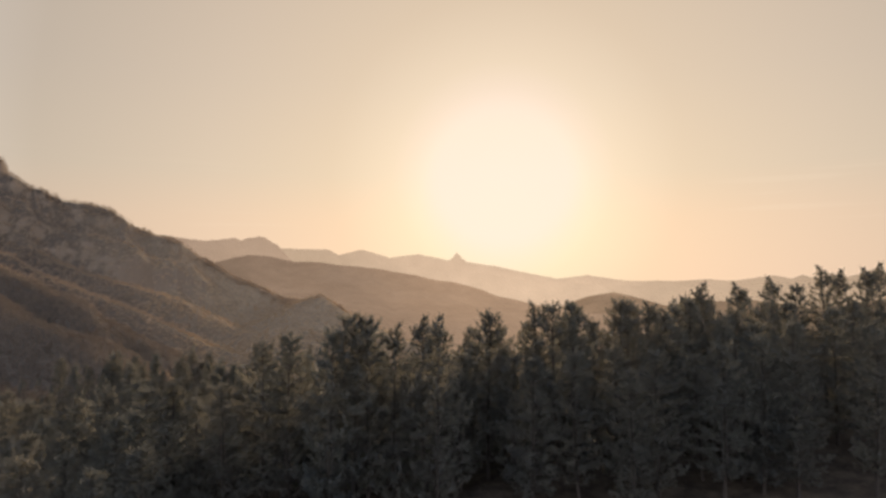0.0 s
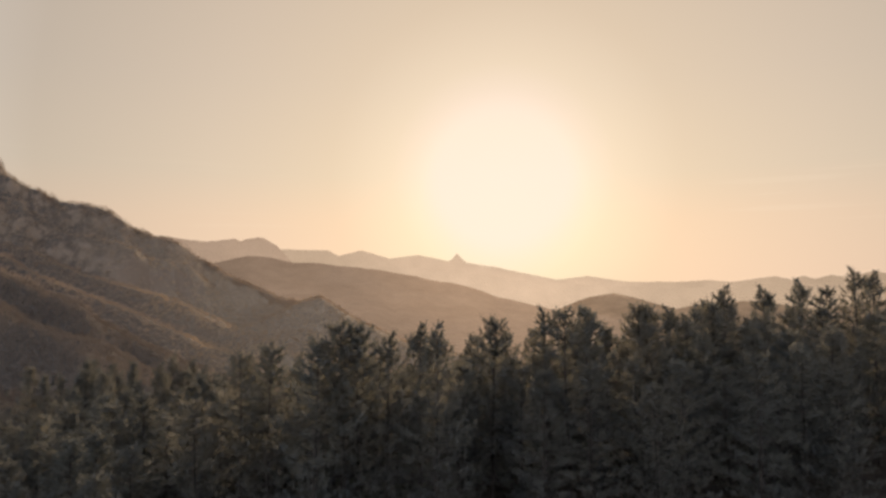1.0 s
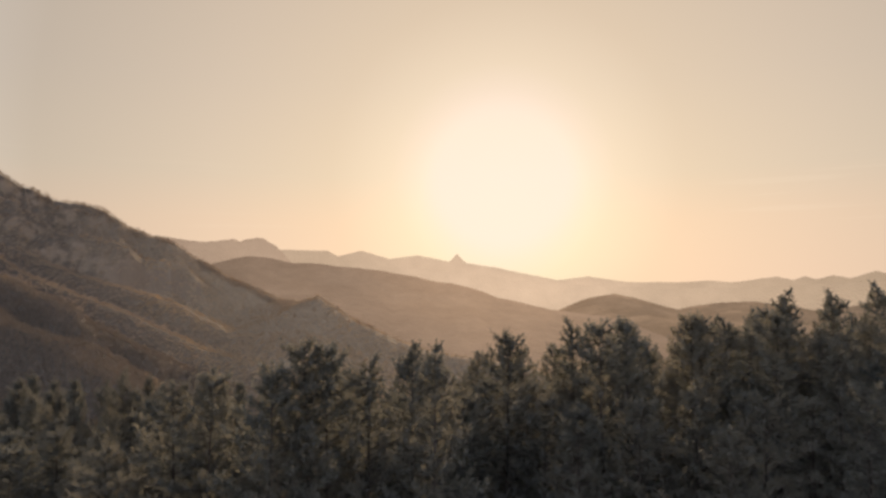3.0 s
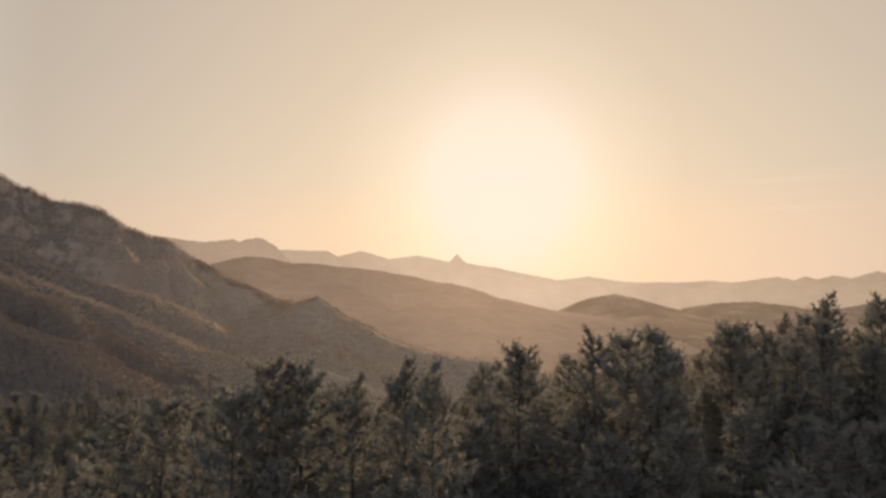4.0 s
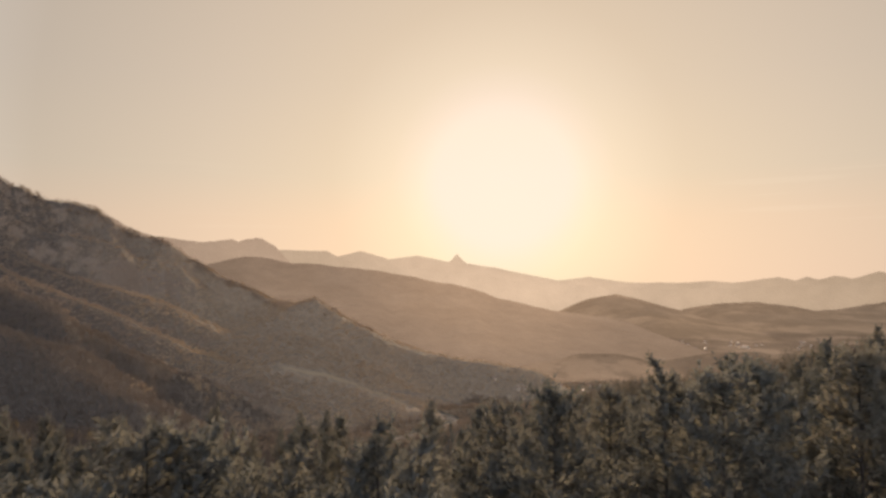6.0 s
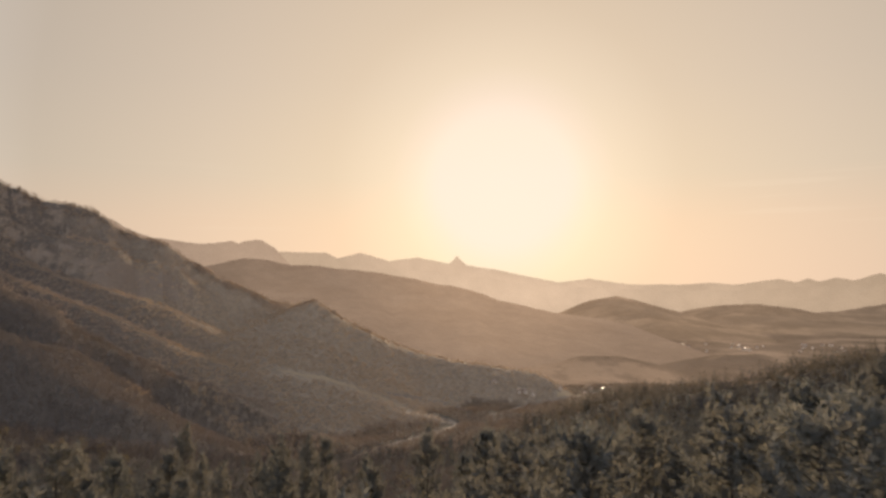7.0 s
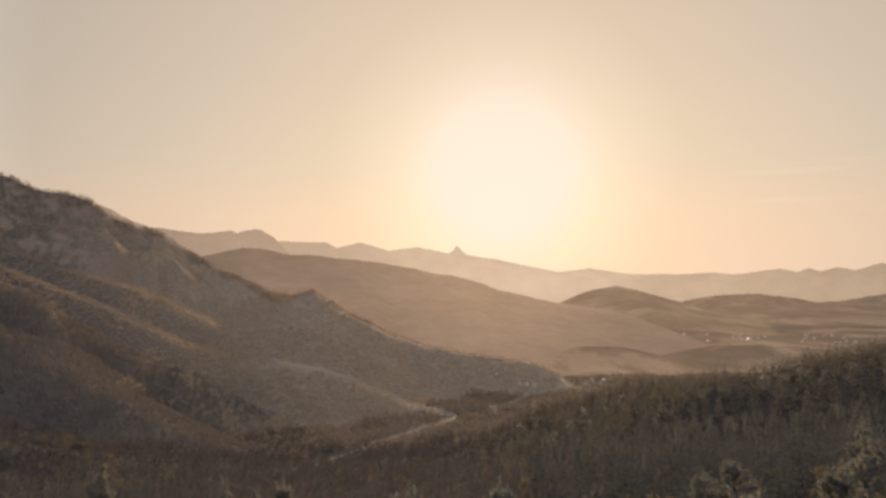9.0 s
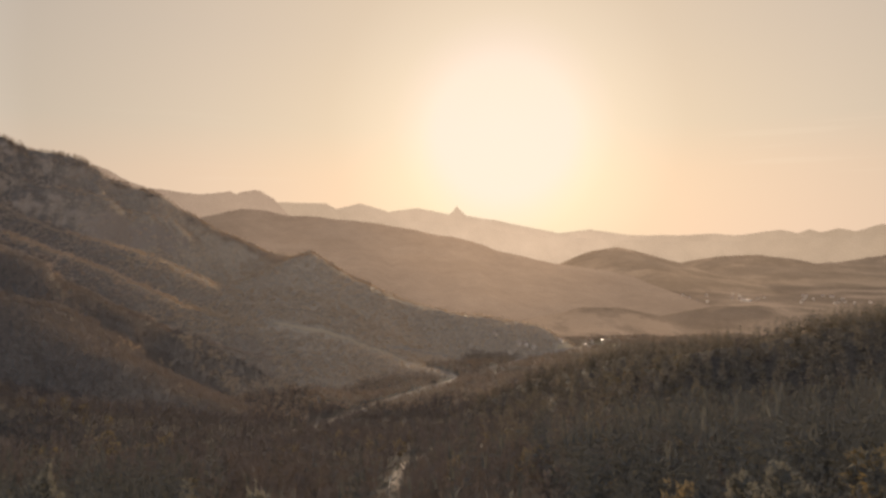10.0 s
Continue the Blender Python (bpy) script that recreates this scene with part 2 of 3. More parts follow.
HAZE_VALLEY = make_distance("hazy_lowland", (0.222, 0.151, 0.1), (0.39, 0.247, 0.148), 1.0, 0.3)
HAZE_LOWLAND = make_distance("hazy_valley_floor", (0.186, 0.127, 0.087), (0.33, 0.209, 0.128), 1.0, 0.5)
ASPHALT = make_plain("asphalt", (0.23, 0.18, 0.135), 0.9, 0.06)
GRASS = make_plain("winter_pasture", (0.33, 0.24, 0.145), 0.9, 0.05)
WHITE_WALL = make_plain("white_render", (0.6, 0.49, 0.38), 0.9, 0.05)
ROOF = make_plain("roof_tiles", (0.26, 0.17, 0.12), 0.5, 0.35)
METAL = make_plain("galvanised_steel", (0.55, 0.54, 0.5), 0.35, 0.8)


# ---------------------------------------------------------------- shape of the land
def lattice(ix, iy, seed):
    h = np.sin(ix * 127.1 + iy * 311.7 + seed * 74.7) * 43758.5453
    return h - np.floor(h)


def value_noise(x, y, seed=0):
    ix, iy = np.floor(x), np.floor(y)
    fx, fy = x - ix, y - iy
    fx, fy = fx * fx * (3 - 2 * fx), fy * fy * (3 - 2 * fy)
    a, b = lattice(ix, iy, seed), lattice(ix + 1, iy, seed)
    c, d = lattice(ix, iy + 1, seed), lattice(ix + 1, iy + 1, seed)
    return a + (b - a) * fx + (c - a) * fy + (a - b - c + d) * fx * fy


def fbm(x, y, octaves=5, seed=0, ridged=False):
    total, amp, size = 0.0, 1.0, 0.0
    for o in range(octaves):
        n = value_noise(x * 2 ** o + 17.3 * o, y * 2 ** o - 9.1 * o, seed + o)
        n = 1 - abs(2 * n - 1) if ridged else 2 * n - 1
        total, size, amp = total + amp * n, size + amp, amp * 0.5
    return total / size


def crest(x, y, pts):
    """Distance to the crest line pts, the crest's height at the nearest place, the way along it, and the side."""
    best = np.full(x.shape, 1e12)
    z, total, s, side = np.zeros_like(x), np.zeros_like(x), np.zeros_like(x), np.zeros_like(x)
    run = 0.0
    for (x0, y0, z0), (x1, y1, z1) in zip(pts, pts[1:]):
        dx, dy = x1 - x0, y1 - y0
        n = math.hypot(dx, dy)
        k = np.clip(((x - x0) * dx + (y - y0) * dy) / n ** 2, 0, 1)
        d = np.hypot(x - x0 - k * dx, y - y0 - k * dy)
        near = d < best
        best = np.where(near, d, best)
        w = (d + 0.5) ** -7.0
        z, total = z + w * (z0 + k * (z1 - z0)), total + w
        s = np.where(near, run + k * n, s)
        side = np.where(near, np.sign(dx * (y - y0) - dy * (x - x0)), side)
        run += n
    return best, z / total, s, side


def slope(d, parts):
    """How far the land has dropped at d metres from a crest: parts of (metres, slope)."""
    drop, start = np.zeros_like(d), 0.0
    for reach, k in parts:
        drop = drop + np.clip(d - start, 0, reach) * k
        start += reach
    return drop


NEAR_SPUR = [(-420, 10, -52), (-200, 60, -24), (-110, 80, -9), (-63, 80, -4.5), (-37, 78, -3.2), (-20, 76, -1.8), (0, 76, 0),
             (40, 88, 3.5), (75, 96, 7), (150, 90, 17), (300, 60, 34), (600, -60, 60)]
RIGHT_HILL = [(30, 600, -106), (75, 560, -79), (120, 522, -57), (168, 425, -29.5), (224, 400, -12), (350, 345, 22), (520, 270, 62), (800, 150, 112)]
LEFT_FLANK = [(-700, 300, 80), (-450, 380, 0), (-300, 395, -42), (-216, 388, -59), (-183, 378, -64), (-164, 368, -69), (-133, 358, -77), (-95, 350, -90)]
SPUR_A = [(-620, 560, 78), (-450, 590, 22), (-347, 590, -24), (-290, 560, -45), (-262, 548, -55), (-225, 540, -69), (-180, 530, -86), (-130, 520, -106)]
SPUR_B = [(-640, 740, 100), (-520, 715, 50), (-434, 700, 14), (-380, 678, 2), (-364, 690, -16), (-320, 705, -40), (-276, 720, -65), (-222, 745, -88), (-150, 770, -118)]
SPUR_C = [(-640, 830, 95), (-525, 830, 40), (-458, 830, 12), (-391, 832, -12), (-308, 840, -53), (-250, 850, -78), (-172, 868, -100), (-115, 870, -116), (-59, 870, -126), (10, 842, -137)]
SPUR_D = [(-650, 920, 90), (-550, 930, 52), (-487, 940, 30), (-435, 960, 14), (-389, 980, -6), (-344, 990, -27), (-277, 1010, -62), (-190, 1030, -97), (-71, 1040, -124)]
LEFT_CREST = [(-1500, 850, 520), (-1000, 930, 350), (-800, 1020, 262), (-735, 1050, 232), (-722, 1055, 204), (-677, 1100, 177), (-630, 1130, 170),
              (-594, 1160, 152), (-567, 1190, 130), (-556, 1200, 126), (-512, 1235, 110), (-474, 1265, 78), (-413, 1270, 41),
              (-317, 1250, 0), (-260, 1150, -8), (-206, 1104, 5), (-144, 1120, -33), (-65, 1140, -73), (16, 1150, -99),
              (98, 1160, -110), (165, 1170, -122), (215, 1190, -152)]
KNOLL = [(430, 1580, -180), (557, 1580, -148), (664, 1585, -131), (758, 1590, -131), (852, 1590, -151), (960, 1600, -180)]
LOW_KNOLL = [(250, 1480, -140), (330, 1490, -126), (400, 1500, -127), (470, 1510, -141), (560, 1530, -165)]
VALLEY = [(-80, 190, -34), (-30, 280, -62), (0, 500, -108), (20, 800, -134), (133, 1107, -150), (400, 1500, -158), (900, 2200, -162), (1500, 4000, -165)]


def land(x, y, fine=True):
    """Height of the ground sheet."""
    hs = []
    d, z, s, side = crest(x, y, NEAR_SPUR)
    hs.append(z - np.where(side > 0, slope(d, [(20, 0.06), (25, 0.2), (900, 0.27)]), slope(d, [(80, 0.15), (900, 0.1)])))
    d, z, s, side = crest(x, y, RIGHT_HILL)
    hs.append(z - slope(d, [(20, 0.12), (900, 0.27)]) + 6 * fbm(s / 70, d / 400, 3, 3) * np.clip(d / 60, 0, 1))
    d, z, s, side = crest(x, y, LEFT_FLANK)
    hs.append(z - slope(d, [(20, 0.15), (900, 0.30)]))
    d, z, s, side = crest(x, y, VALLEY)
    hs.append(z + np.clip(d, 0, 300) * 0.02 - 2)
    hs = np.stack(hs)
    top = hs.max(0)
    h = top + 7 * np.log(np.exp((hs - top) / 7).sum(0)) - 0.8
    h = h - 14 * np.clip((y - 1230) / 120, 0, 1)
    if fine:
        far = np.clip((np.hypot(x, y) - 150) / 400, 0, 1)
        h = h + (0.5 + 5 * far) * fbm(x / 60, y / 60, 4, 7) + 0.3 * fbm(x / 7, y / 7, 2, 9)
    return h


def mountain_height(x, y):
    """Height of the mountain: a cliffed crest, and spurs that run down from it to the valley with hollows between."""
    wx, wy = 40 * fbm(x / 170, y / 170, 4, 91), 40 * fbm(x / 170, y / 170, 4, 97)
    d, z, s, side = crest(x + wx * 0.12, y + wy * 0.5, LEFT_CREST)
    tall = np.clip((z - 20) / 120, 0, 1)
    gully = fbm((x * 0.75 + y * 0.66 + wx) / 120, (x * 0.66 - y * 0.75) / 420, 4, 21, True)
    dc = d + 55 * fbm(x / 90, y / 160, 3, 23)  # the cliff bands wander in and out
    drop = (0.35 * slope(np.maximum(dc, 0), [(15, 0.3), (30, 1.0), (85, 0.22), (38, 1.7), (140, 0.3), (2000, 0.36)])
            + 0.65 * slope(d, [(12, 0.3), (45, 0.9), (60, 0.3), (45, 1.25), (160, 0.36), (2000, 0.36)])) * tall
    drop += slope(d, [(30, 0.15), (100, 0.33), (2000, 0.28)]) * (1 - tall)
    crag = fbm(x / 16, y / 30, 3, 43)
    flute = fbm(s / 17, d / 200, 3, 47, True)
    face = np.clip(d / 25, 0, 1) * np.clip(3.4 - d / 60, 0, 1)
    hs = [z - drop - (30 * tall + 10) * (1 - gully) * np.clip(d / 80, 0, 1) + (5 * tall + 1.5) * fbm(x / 22, y / 22, 3, 41)
          + tall * (crag * (2 + 5 * face) + 9 * (flute - 0.6) * face)]
    for pts, seed, deep in ((SPUR_A, 51, 9), (SPUR_B, 61, 12), (SPUR_C, 71, 12), (SPUR_D, 81, 14)):
        d, z, s, side = crest(x + wx * 0.25, y + wy * 0.25, pts)
        gully = fbm(s / 75 + wx / 90, d / 150, 3, seed, True)
        hs.append(z - slope(d, [(10, 0.05), (30, 0.3), (80, 0.48), (2000, 0.38)]) - deep * (1 - gully) * np.clip((d - 8) / 45, 0, 1)
                  + 3 * fbm(s / 40, d / 400, 3, seed + 5))
    hs = np.stack(hs)
    top = hs.max(0)
    h = top + 4 * np.log(np.exp((hs - top) / 4).sum(0)) - 2
    return h + 3.5 * fbm(x / 45, y / 45, 4, 31) + 0.9 * fbm(x / 9, y / 9, 3, 33)


def surface(x, y):
    """What stands uppermost at a place: ground or mountain."""
    return np.maximum(land(x, y), mountain_height(x, y))


def grid_mesh(name, x, y, z, mat, keep=None, closed=False):
    rows, cols = x.shape
    i = np.arange(rows * cols).reshape(rows, cols)
    j = np.roll(i, -1, 1) if closed else i[:, 1:]
    i0 = i if closed else i[:, :-1]
    quads = np.stack([i0[:-1], j[:-1], j[1:], i0[1:]], -1).reshape(-1, 4)
    if keep is not None:
        quads = quads[keep.ravel()[quads].any(1)]
    used, quads = np.unique(quads, return_inverse=True)
    quads = quads.reshape(-1, 4)
    return raw_mesh(name, np.stack([x, y, z], -1).reshape(-1, 3)[used], quads, mat, True)


def raw_mesh(name, verts, faces, mat, smooth=False):
    me = bpy.data.meshes.new(name)
    faces = np.asarray(faces)
    n = faces.shape[1]
    me.vertices.add(len(verts))
    me.vertices.foreach_set("co", np.asarray(verts, dtype=np.float32).ravel())
    me.loops.add(faces.size)
    me.loops.foreach_set("vertex_index", faces.astype(np.int32).ravel())
    me.polygons.add(len(faces))
    me.polygons.foreach_set("loop_start", np.arange(0, faces.size, n, dtype=np.int32))
    if smooth:
        me.polygons.foreach_set("use_smooth", np.ones(len(faces), dtype=bool))
    me.update(calc_edges=True)
    me.validate()
    if mat:
        me.materials.append(mat)
    return me


def build_ground():
    a = np.concatenate([np.arange(-45, 45, 0.3), np.arange(46, 314, 2.0)])
    r = np.concatenate([[2.0, 6, 12], 20 * 1.02 ** np.arange(0, 280)])
    r = np.append(r[r < 4300], [4500, 4850])
    A, R = np.meshgrid(np.radians(a), r)
    x, y = R * np.sin(A), R * np.cos(A)
    g = new("ground", grid_mesh("ground", x, y, land(x, y), FLOOR, closed=True))
    tagged(g, "forest floor and brown valley land reaching the horizon", "ground", kind="structure")


def build_mountain():
    a = np.radians(np.arange(-56, 14, 0.11))
    r = np.arange(330, 1640, 5.5)
    A, R = np.meshgrid(a, r)
    x, y = R * np.sin(A), R * np.cos(A)
    z = mountain_height(x, y)
    me = grid_mesh("mountain", x, y, z, MOUNTAIN, keep=z > land(x, y) - 6)
    tagged(new("mountain", me), "rocky mountain with scrubby spurs above the valley, backlit", "mountain", kind="structure")


def build_ridge(name, label, pts, depth, lap, mat, rough, step, seed, dist):
    """A far ridge: its crest line of (x, height) at one distance, bent round the lookout, with gullied flanks."""
    px = np.array([p[0] for p in pts], float)
    pz = np.array([p[1] for p in pts], float)
    u = np.arange(px[0], px[-1], step)
    v = np.linspace(-1, 0.5, 28 if dist < 4000 else 16)
    U, V = np.meshgrid(u, v)
    top = np.interp(U, px, pz)
    top = top + rough * (fbm(U / 120, V * 0 + seed, 5, seed) + (0.45 * fbm(U / 30, V * 0 + seed, 3, seed + 9) if dist > 3390 else 0))
    d = np.abs(V) * depth
    gully = fbm(U / 160 + 0.35 * V, V * 1.2, 4, seed + 5, True)
    fall = np.maximum(top + 185, 40) if lap == 0 else lap
    Z = top - np.abs(V) ** 0.85 * fall - (1 - gully) * fall * 0.14 * np.clip(np.abs(V) * 4, 0, 1)
    Y = np.full_like(U, dist) + V * depth
    k = dist / np.hypot(U, dist) if dist > 4000 else np.ones_like(U)
    k = np.clip(k * 1.04, 0, 1)
    me = grid_mesh(name, U * k, Y * k, 24 + (Z - 24) * k, mat)
    tagged(new(name, me), label, "hill", kind="structure")


def lowland_height(x, y):
    """The far valley floor with its low wooded knolls."""
    knoll = -400.0
    for pts in (KNOLL, LOW_KNOLL):
        d, z, s, side = crest(x, y, pts)
        knoll = np.maximum(knoll, z - slope(d, [(30, 0.1), (900, 0.25)]) + 4 * fbm(x / 80, y / 80, 3, 83))
    return np.maximum(knoll, -164 + 9 * fbm(x / 300, y / 300, 4, 87))


def build_lowland():
    x, y = np.meshgrid(np.arange(120, 3000, 11.0), np.arange(1180, 3300, 14.0))
    z = lowland_height(x, y) - 30 * np.clip((1320 - y) / 100, 0, 1)
    keep = (y > 1200) & (x < 0.85 * y)
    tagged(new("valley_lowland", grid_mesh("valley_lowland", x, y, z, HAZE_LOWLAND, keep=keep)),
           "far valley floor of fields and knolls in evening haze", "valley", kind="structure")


build_ground()
build_lowland()
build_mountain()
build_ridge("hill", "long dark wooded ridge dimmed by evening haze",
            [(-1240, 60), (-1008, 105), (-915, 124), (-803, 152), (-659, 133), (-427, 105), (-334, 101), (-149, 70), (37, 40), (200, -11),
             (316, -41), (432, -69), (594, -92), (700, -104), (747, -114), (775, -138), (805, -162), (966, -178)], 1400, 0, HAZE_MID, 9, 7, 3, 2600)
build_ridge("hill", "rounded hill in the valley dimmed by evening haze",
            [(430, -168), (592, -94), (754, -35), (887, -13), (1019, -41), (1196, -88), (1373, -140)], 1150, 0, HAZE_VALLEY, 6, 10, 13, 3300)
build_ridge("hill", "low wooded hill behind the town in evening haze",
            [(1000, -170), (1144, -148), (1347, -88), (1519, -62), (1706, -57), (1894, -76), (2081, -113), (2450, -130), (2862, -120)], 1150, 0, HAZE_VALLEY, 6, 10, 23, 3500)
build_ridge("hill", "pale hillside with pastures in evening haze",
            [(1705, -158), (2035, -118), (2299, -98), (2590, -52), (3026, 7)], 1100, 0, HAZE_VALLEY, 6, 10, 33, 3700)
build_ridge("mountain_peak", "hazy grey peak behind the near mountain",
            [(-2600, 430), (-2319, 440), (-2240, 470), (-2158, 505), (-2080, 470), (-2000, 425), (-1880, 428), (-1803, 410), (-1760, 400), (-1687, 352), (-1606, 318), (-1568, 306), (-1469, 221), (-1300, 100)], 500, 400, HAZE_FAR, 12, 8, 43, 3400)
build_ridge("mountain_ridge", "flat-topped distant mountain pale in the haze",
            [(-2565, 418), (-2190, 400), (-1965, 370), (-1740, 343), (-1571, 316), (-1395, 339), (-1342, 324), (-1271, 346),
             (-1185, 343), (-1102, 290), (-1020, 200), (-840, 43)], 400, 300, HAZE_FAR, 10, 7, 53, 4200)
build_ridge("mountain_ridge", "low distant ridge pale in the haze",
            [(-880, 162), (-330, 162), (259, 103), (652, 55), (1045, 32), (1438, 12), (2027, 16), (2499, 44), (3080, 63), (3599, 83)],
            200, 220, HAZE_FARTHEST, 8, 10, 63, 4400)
build_ridge("mountain_skyline", "farthest jagged mountain skyline, its sunlit haze painted as glow",
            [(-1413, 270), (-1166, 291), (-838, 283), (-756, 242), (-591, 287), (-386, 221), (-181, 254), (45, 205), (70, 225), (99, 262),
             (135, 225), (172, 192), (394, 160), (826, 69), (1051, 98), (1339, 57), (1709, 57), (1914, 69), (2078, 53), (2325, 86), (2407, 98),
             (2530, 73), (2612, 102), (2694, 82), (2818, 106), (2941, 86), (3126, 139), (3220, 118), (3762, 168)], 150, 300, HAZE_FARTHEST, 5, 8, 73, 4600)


# ---------------------------------------------------------------- roads
LANE = [(-9.5, 222), (-12.2, 245), (-13.6, 270), (-14, 300), (-12, 322), (-7, 345), (4, 372)]
ROAD = [(-100, 500), (-92, 535), (-81, 576), (-69, 621), (-50, 668), (-32, 708), (-14, 749), (2, 790), (13, 825), (15, 845), (4, 860),
        (-25, 872), (-59, 878)]
MEADOW = [(-12, 872), (-59, 884), (-111, 872), (-166, 862), (-210, 864)]
TRACK = [(-75, 905), (-48, 934), (-18, 957), (13, 970), (37, 962)]
LOW_MEADOW = [(185, 1090), (215, 1128), (240, 1150), (262, 1165)]
LOW_ROAD = [(60, 905), (95, 960), (120, 1020), (165, 1060), (215, 1115), (265, 1175), (310, 1235)]


def smooth_line(pts, step):
    """Points every few metres along a smooth curve through pts."""
    p = np.array([pts[0], *pts, pts[-1]], float)
    out = []
    for a, b, c, d in zip(p, p[1:], p[2:], p[3:]):
        n = max(2, int(np.hypot(*(c - b)) / step))
        t = np.linspace(0, 1, n, endpoint=False)[:, None]
        out.append(0.5 * (2 * b + (c - a) * t + (2 * a - 5 * b + 4 * c - d) * t ** 2 + (3 * b - a - 3 * c + d) * t ** 3))
    return np.concatenate(out + [p[-1:]])


def build_road(label, pts, half, step):
    """A road laid on the land, with a low bed under it."""
    line = smooth_line(pts, step)
    way = np.gradient(line, axis=0)
    way /= np.linalg.norm(way, axis=1)[:, None]
    side = np.stack([-way[:, 1], way[:, 0]], 1)
    off = np.array([-half - 1.2, -half, -half * 0.33, half * 0.33, half, half + 1.2])
    x = line[:, 0, None] + side[:, 0, None] * off
    y = line[:, 1, None] + side[:, 1, None] * off
    mid = surface(line[:, 0], line[:, 1])
    mid = np.convolve(np.pad(mid, 3, mode="edge"), np.ones(7) / 7, "valid")
    z = np.maximum(surface(x, y), mid[:, None]) + np.array([-1.5, 0.35, 0.42, 0.42, 0.35, -1.5])
    tagged(new("road", grid_mesh("road", x, y, z, ASPHALT)), label, "road", kind="structure")


def build_guard_rail(pts):
    """A galvanised guard rail beside a lane: one folded beam on short posts."""
    line = smooth_line(pts, 2.0)
    way = np.gradient(line, axis=0)
    way /= np.linalg.norm(way, axis=1)[:, None]
    z = surface(line[:, 0], line[:, 1]) + 0.4
    thing = tagged(new("guard_rail"), "bright galvanised steel guard rail beside the lane", "guard rail")
    prof = [(0.0, 0.45), (0.07, 0.53), (0.0, 0.6), (0.07, 0.68), (0.0, 0.76), (-0.04, 0.6)]
    side = np.stack([-way[:, 1], way[:, 0]], 1)
    x = np.stack([line[:, 0] + side[:, 0] * a for a, h in prof], 1)
    y = np.stack([line[:, 1] + side[:, 1] * a for a, h in prof], 1)
    beam = new("beam", grid_mesh("beam", x, y, np.stack([z + h for a, h in prof], 1), METAL, closed=True))
    beam.parent = thing
    v, f = tube([(0, 0, -1.0), (0, 0, 0.7)], (0.06, 0.06), 6)
    post = raw_mesh("post", v, f, METAL)
    for (px, py), pz in zip(line[::2], z[::2]):
        p = new("post", post)
        p.parent, p.location = thing, (px, py, pz)


def clear_of_roads(x, y):
    """True where trees may stand: not on a road, nor close before one."""
    ok = np.ones(x.shape, bool)
    for pts, width, ahead in ((LANE, 3.6, 0), (LANE, 3.6, 10), (LANE, 3.6, 20), (LANE, 3.2, 30), (ROAD, 8, 6), (MEADOW, 9, 3), (MEADOW, 8, 9), (LOW_MEADOW, 14, 8), (TRACK, 5, 4), (LOW_ROAD, 8, 6)):
        d, z, s, side = crest(x, y + ahead, [(a, b, 0) for a, b in pts])
        ok &= d > width
    return ok


def build_meadow(label, pts, half, step):
    """A strip of pasture lying on the land, uneven at its edges."""
    line = smooth_line(pts, step)
    way = np.gradient(line, axis=0)
    way /= np.linalg.norm(way, axis=1)[:, None]
    side = np.stack([-way[:, 1], way[:, 0]], 1)
    k = np.arange(len(line))
    wide = half * (0.65 + 0.55 * value_noise(k * 0.33, k * 0.0 + 2.5, 5)) * np.clip(np.minimum(k, k[::-1]) / 4, 0.15, 1)
    off = np.linspace(-1, 1, 7)
    x = line[:, 0, None] + side[:, 0, None] * off * wide[:, None]
    y = line[:, 1, None] + side[:, 1, None] * off * wide[:, None]
    z = surface(x, y) + np.array([-0.8, 0.3, 0.4, 0.45, 0.4, 0.3, -0.8])
    tagged(new("meadow", grid_mesh("meadow", x, y, z, GRASS)), label, "meadow", kind="structure")


build_meadow("pale pasture strip along the spur above the road", MEADOW, 5.5, 5.0)
build_meadow("small sunlit field beside the valley road", LOW_MEADOW, 16, 5.0)
build_road("narrow pale asphalt lane through the wood below the ridge", LANE, 1.2, 3.0)
build_road("winding grey road that turns back round the valley head", ROAD, 1.7, 5.0)
build_road("faint track across the wooded valley", TRACK, 1.4, 6.0)
build_road("road along the valley floor past farmhouses", LOW_ROAD, 2.5, 8.0)


# ---------------------------------------------------------------- trees
def tube(path, radii, sides):
    """Vertices and triangles of a tapered tube along a path."""
    path = np.asarray(path, float)
    ang = np.arange(sides) * 2 * math.pi / sides
    vs, fs = [], []
    for k, (p, r) in enumerate(zip(path, radii)):
        w = path[min(k + 1, len(path) - 1)] - path[max(k - 1, 0)]
        w = w / (np.linalg.norm(w) + 1e-9)
        side = np.cross(w, (0.31, 0.95, 0.05) if abs(w[2]) > 0.7 else (0, 0, 1))
        side /= np.linalg.norm(side)
        up = np.cross(side, w)
        vs.append(p + r * (np.cos(ang)[:, None] * side + np.sin(ang)[:, None] * up))
    n = np.arange(sides)
    for k in range(len(path) - 1):
        a, b = k * sides + n, k * sides + (n + 1) % sides
        fs += [np.stack([a, b, b + sides], 1), np.stack([a, b + sides, a + sides], 1)]
    return np.concatenate(vs), np.concatenate(fs)


class Soup:
    """Collects triangles."""

    def __init__(self):
        self.v, self.f, self.n = [], [], 0

    def add(self, v, f):
        self.v.append(v)
        self.f.append(np.asarray(f) + self.n)
        self.n += len(v)

    def mesh(self, name, mat, smooth=False):
        return raw_mesh(name, np.concatenate(self.v), np.concatenate(self.f), mat, smooth)


